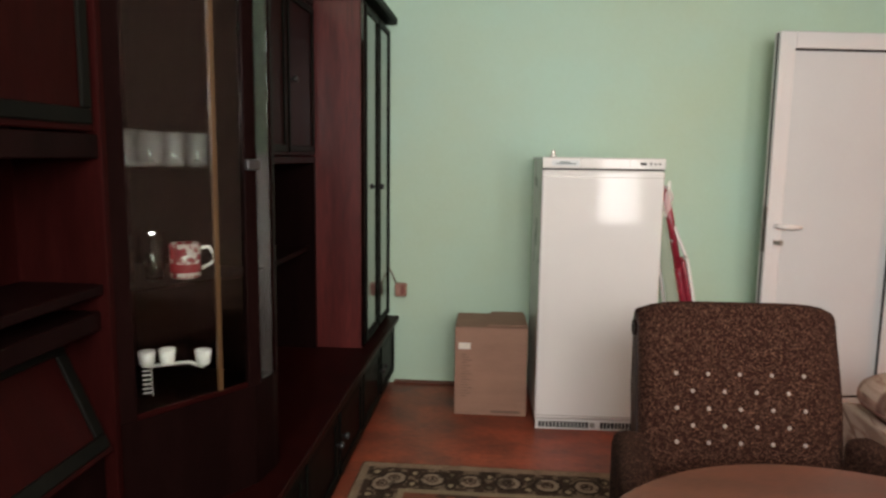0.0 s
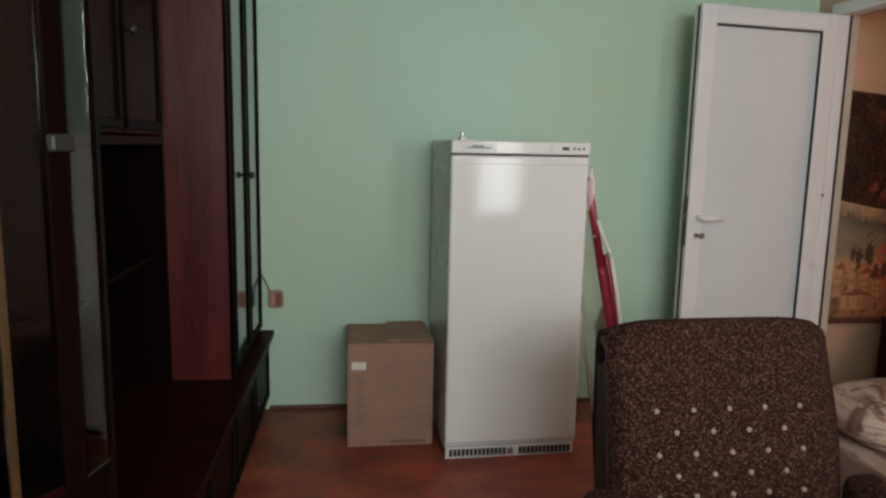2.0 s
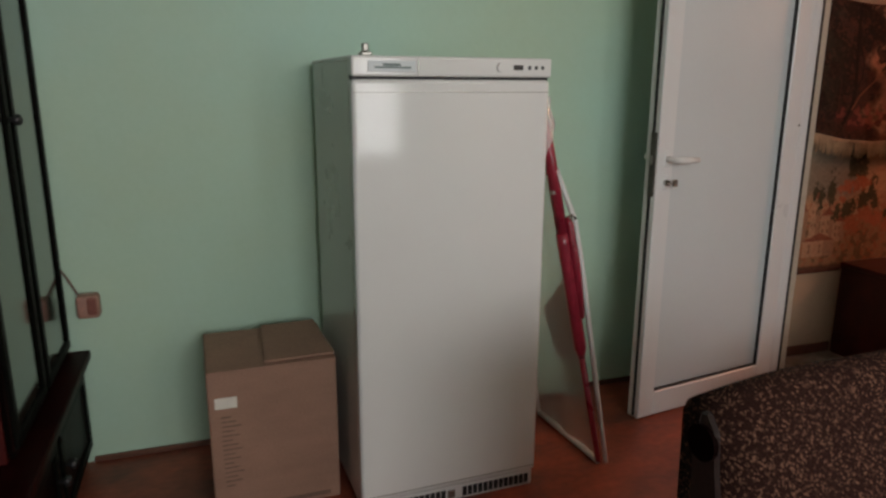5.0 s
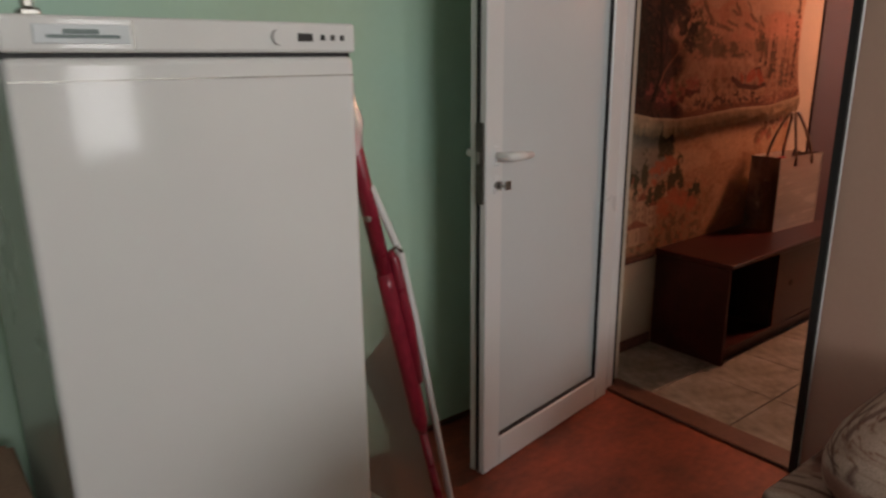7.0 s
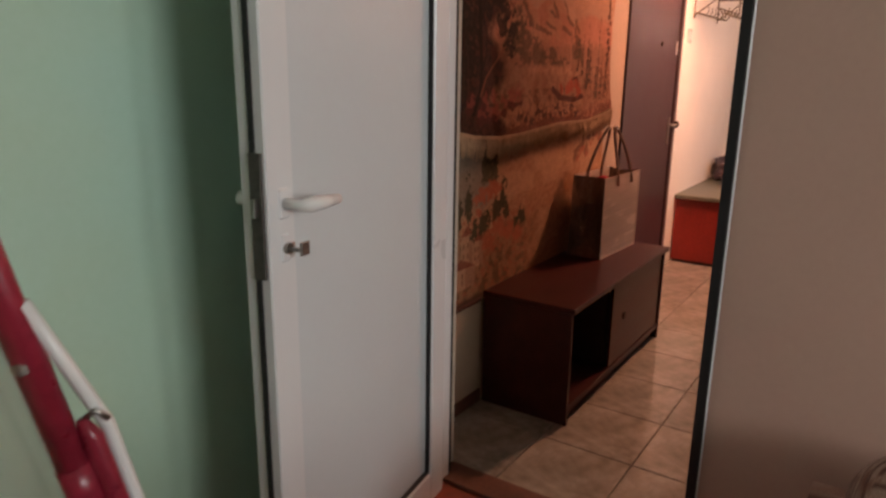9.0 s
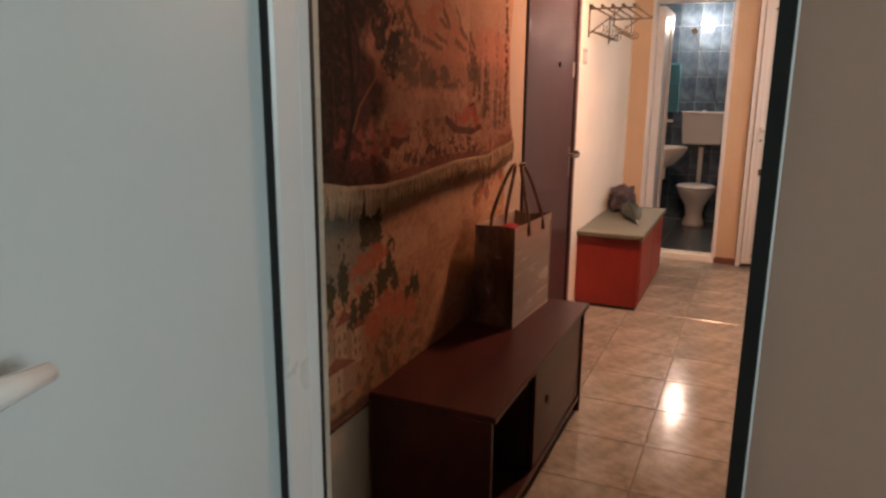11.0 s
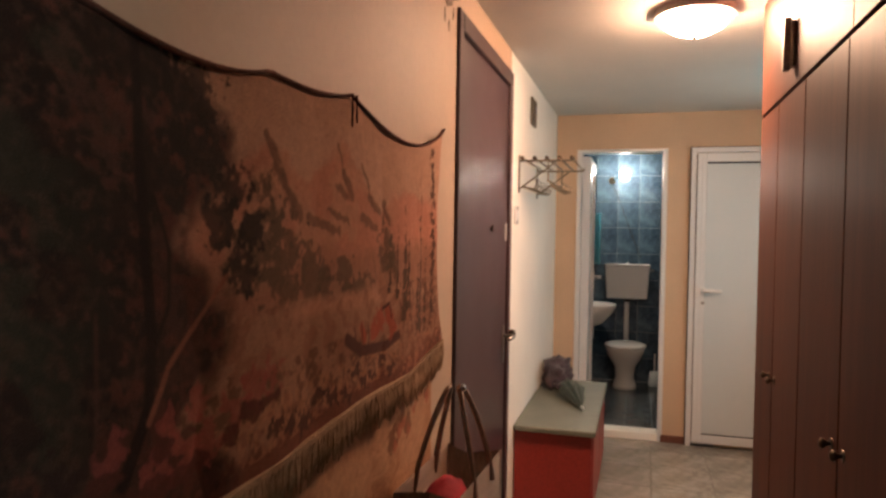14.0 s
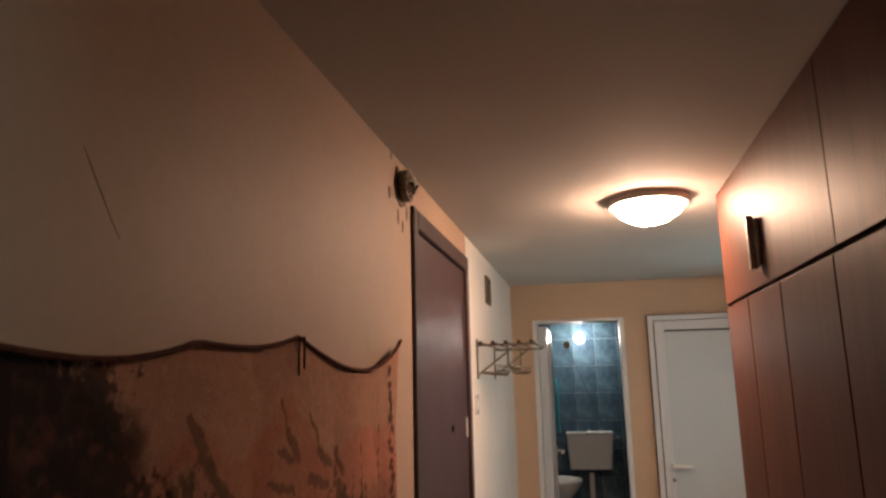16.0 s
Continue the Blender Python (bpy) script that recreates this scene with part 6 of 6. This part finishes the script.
for k, (a, b) in enumerate(zip(cuts, cuts[1:])):
    d = part("door", box((a + 0.004, WF - 0.018, 0.065), (b - 0.004, WF, 1.888), 0.0015), WARD, wr)
    kx = b - 0.046 if k % 2 == 0 else a + 0.046
    h = part("knob", lathe([(0.005, 0), (0.005, 0.01), (0.011, 0.016), (0.012, 0.022), (0.006, 0.027)], 14), BRASS, d, "small brass knob", True)
    h.matrix_basis = pose(kx, WF, 1.0, 90, 0, 180)
    part("backplate", lathe([(0.014, 0), (0.013, 0.003), (0.001, 0.003)], 12), BRASS, d).matrix_basis = pose(kx, WF, 1.0, 90, 0, 180)
for a, b, hx in ((2.42, 3.62, None), (3.62, 4.762, 4.215)):
    d = part("upper_door", box((a + 0.002, WF - 0.018, 1.900), (b - 0.002, WF, HALL_H - 0.006), 0.0015), WARD, wr)
    if hx:
        part("bar_handle", boxes(((hx - 0.02, WF, 1.955), (hx + 0.02, WF + 0.012, 2.09)), ((hx - 0.008, WF + 0.010, 1.945), (hx + 0.012, WF + 0.03, 2.10)), bevel=0.003), STEEL, d, "dark grey bar handle")

# ---- bathroom things ----
CYM = 3.625
ci = thing("toilet_cistern", "white plastic toilet cistern on the tiled wall", "cistern", pose(BX - 0.012, CYM, 0.845))
bm = prism([(-0.185, 0), (0.185, 0), (0.205, 0.30), (0.2, 0.325), (-0.2, 0.325), (-0.205, 0.30)], 0, 0.15, 0.012)
part("tank", bm, CERAMIC, ci, "").matrix_basis = Matrix(((0, 0, -1, 0), (1, 0, 0, 0), (0, 1, 0, 0), (0, 0, 0, 1)))
part("lid", box((-0.158, -0.21, 0.305), (0.0, 0.21, 0.33), 0.008, 2), CERAMIC, ci)
part("flush_button", lathe([(0.022, 0), (0.022, 0.014), (0.012, 0.02)], 14), CHROME, ci, "", True).matrix_basis = pose(-0.08, 0, 0.33)
part("flush_pipe", tube([(-0.07, 0, 0.0), (-0.07, 0, -0.2), (-0.07, 0, -0.40)], 0.022, 12), PIPE, ci, "white flush pipe", True)
part("pipe_nut", cyl((-0.07, 0, -0.03), (-0.07, 0, 0.002), 0.032, n=14), DARKPLASTIC, ci)
part("inlet", tube([(-0.05, -0.2, 0.27), (-0.05, -0.26, 0.27), (-0.01, -0.27, 0.27)], 0.012, 8), CHROME, ci, "", True)
to = thing("toilet", "white ceramic toilet bowl with a closed lid", "toilet", pose(8.50, CYM, BFLOOR))
part("pedestal", lathe([(0.115, 0), (0.11, 0.03), (0.085, 0.1), (0.10, 0.2), (0.16, 0.29), (0.185, 0.36), (0.18, 0.375)], 28, 1.15, 0.95, [(0.02, 0), (0.02, 0), (0.02, 0), (0.01, 0), (0, 0), (0, 0), (0, 0)]), CERAMIC, to, "", True)
part("seat_lid", lathe([(0.18, 0.376), (0.192, 0.383), (0.19, 0.40), (0.15, 0.412), (0.0, 0.414)], 28, 1.18, 0.98), CERAMIC, to, "white seat and lid", True)
part("spout", box((0.12, -0.06, 0.2), (0.34, 0.06, 0.36), 0.03, 2), CERAMIC, to, "", True)
si = thing("washbasin", "small white ceramic washbasin on the bathroom wall", "washbasin", pose(7.99, 3.895, 0.828))
part("bowl", lathe([(0.03, -0.16), (0.10, -0.13), (0.19, -0.04), (0.225, 0.02), (0.222, 0.035), (0.19, 0.035), (0.15, -0.02), (0.05, -0.09), (0.001, -0.095)], 28, 1.0, 0.9), CERAMIC, si, "", True)
part("wall_bracket", box((-0.2, 0.08, -0.1), (0.2, 0.2, 0.03), 0.02, 2), CERAMIC, si, "", True)
part("tap", tube([(0.0, 0.13, 0.03), (0.0, 0.13, 0.12), (0.0, 0.09, 0.15), (0.0, 0.02, 0.135)], 0.012, 8), CHROME, si, "", True)
part("trap", tube([(0.0, 0.0, -0.15), (0.0, 0.0, -0.26), (0.0, 0.08, -0.3), (0.0, 0.2, -0.3)], 0.018, 8), PIPE, si, "", True)
so = bundle("folded_towel", "white crumpled towel by the washbasin", "towel", (7.86, 4.03, 0.865), (0.10, 0.06, 0.07), CERAMIC, 1.3, 0.35)
cb = thing("bathroom_shelf", "turquoise plastic wall shelf", "shelf", pose(BX - 0.012, 3.885, 1.165))
part("back", box((-0.012, 0, 0), (0, 0.235, 0.49), 0.003), TURQ, cb)
for z in (0.0, 0.14, 0.28, 0.475):
    part("shelf", box((-0.10, 0, z), (-0.012, 0.235, z + 0.014), 0.002), TURQ, cb)
for y in (0.0, 0.223):
    part("side_panel", box((-0.10, y, 0.014), (-0.012, y + 0.012, 0.475), 0.002), TURQ, cb)
bl = thing("wall_lamp", "small lit globe lamp on the bathroom wall", "lamp", pose(BX - 0.012, 3.665, 2.03))
part("bracket", tube([(0, 0.12, -0.06), (-0.05, 0.1, -0.05), (-0.18, 0.02, -0.02)], 0.008, 8), CHROME, bl, "", True)
part("wall_plate", cyl((0, 0.12, -0.06), (-0.02, 0.12, -0.06), 0.03, n=14), CHROME, bl)
bmn = bmesh.new()
bmesh.ops.create_uvsphere(bmn, u_segments=20, v_segments=12, radius=0.042)
part("globe", bmn, BATHGLASS, bl, "glowing globe", True).matrix_basis = pose(-0.20, 0.0, -0.01)
part("cable", tube([(-0.008, 0.12, -0.09), (-0.006, 0.05, -0.25), (-0.006, -0.06, -0.55), (-0.006, -0.16, -0.8)], 0.004, 6), DARKPLASTIC, bl, "thin dark cable", True)
br = thing("toilet_brush", "dark toilet brush in a holder on the floor", "brush", pose(8.66, 3.36, BFLOOR))
part("holder", lathe([(0.05, 0), (0.055, 0.02), (0.045, 0.13), (0.04, 0.13), (0.04, 0.02)], 14), PIPE, br, "", True)
part("stick", cyl((0, 0, 0.02), (0, 0, 0.3), 0.008, n=8), PIPE, br)

# ---- tiles ----
def tile_mesh(name, sx, sy, sz, mat, bevel=0.0015):
    bm = box((0.0, 0.0, 0.0), (sx, sy, sz), bevel)
    me = bpy.data.meshes.new(name)
    bm.to_mesh(me)
    bm.free()
    me.materials.append(mat)
    return me


def place_tile(me, parent, m):
    o = new("tile", me)
    o.parent = parent
    o.matrix_basis = m
    return o


hall_floor = bpy.data.objects["hall_floor"]
S = 0.345
full = tile_mesh("tile", S - 0.004, S - 0.004, 0.010, TILE)
x = EAST + WALL_T
while x < HALL_END - 0.02:
    y = NORTH - S
    while y > HALL_SOUTH - 0.3:
        w = min(S, HALL_END - x)
        me = full if w == S else tile_mesh("tile", w - 0.004, S - 0.004, 0.010, TILE)
        place_tile(me, hall_floor, pose(x + 0.002, y + 0.002, -0.0095))
        y -= S
    x += S
bath_floor = bpy.data.objects["bathroom_floor"]
fl = tile_mesh("tile", 0.196, 0.196, 0.008, BLUEFLOOR)
for i in range(8):
    for j in range(6):
        place_tile(fl, bath_floor, pose(HALL_END + 0.13 + i * 0.2, 3.2 + j * 0.2 - 0.1 + 0.1, BFLOOR - 0.008))
TW, TH = 0.2, 0.25
wt = tile_mesh("tile", 0.010, TW - 0.005, TH - 0.005, BLUETILE, 0.002)
for j in range(6):
    for k in range(10):
        place_tile(wt, wall_bath, pose(BX - 0.010, 3.2 + j * TW - 0.07, BFLOOR + k * TH - 0.03, random.uniform(-0.3, 0.3), random.uniform(-0.3, 0.3), random.uniform(-0.3, 0.3)))
ws = tile_mesh("tile", TW - 0.005, 0.010, TH - 0.005, BLUETILE, 0.002)
for j in range(8):
    for k in range(10):
        place_tile(ws, wall_bath_side, pose(HALL_END + 0.13 + j * TW, 4.13 - 0.010, BFLOOR + k * TH - 0.03))
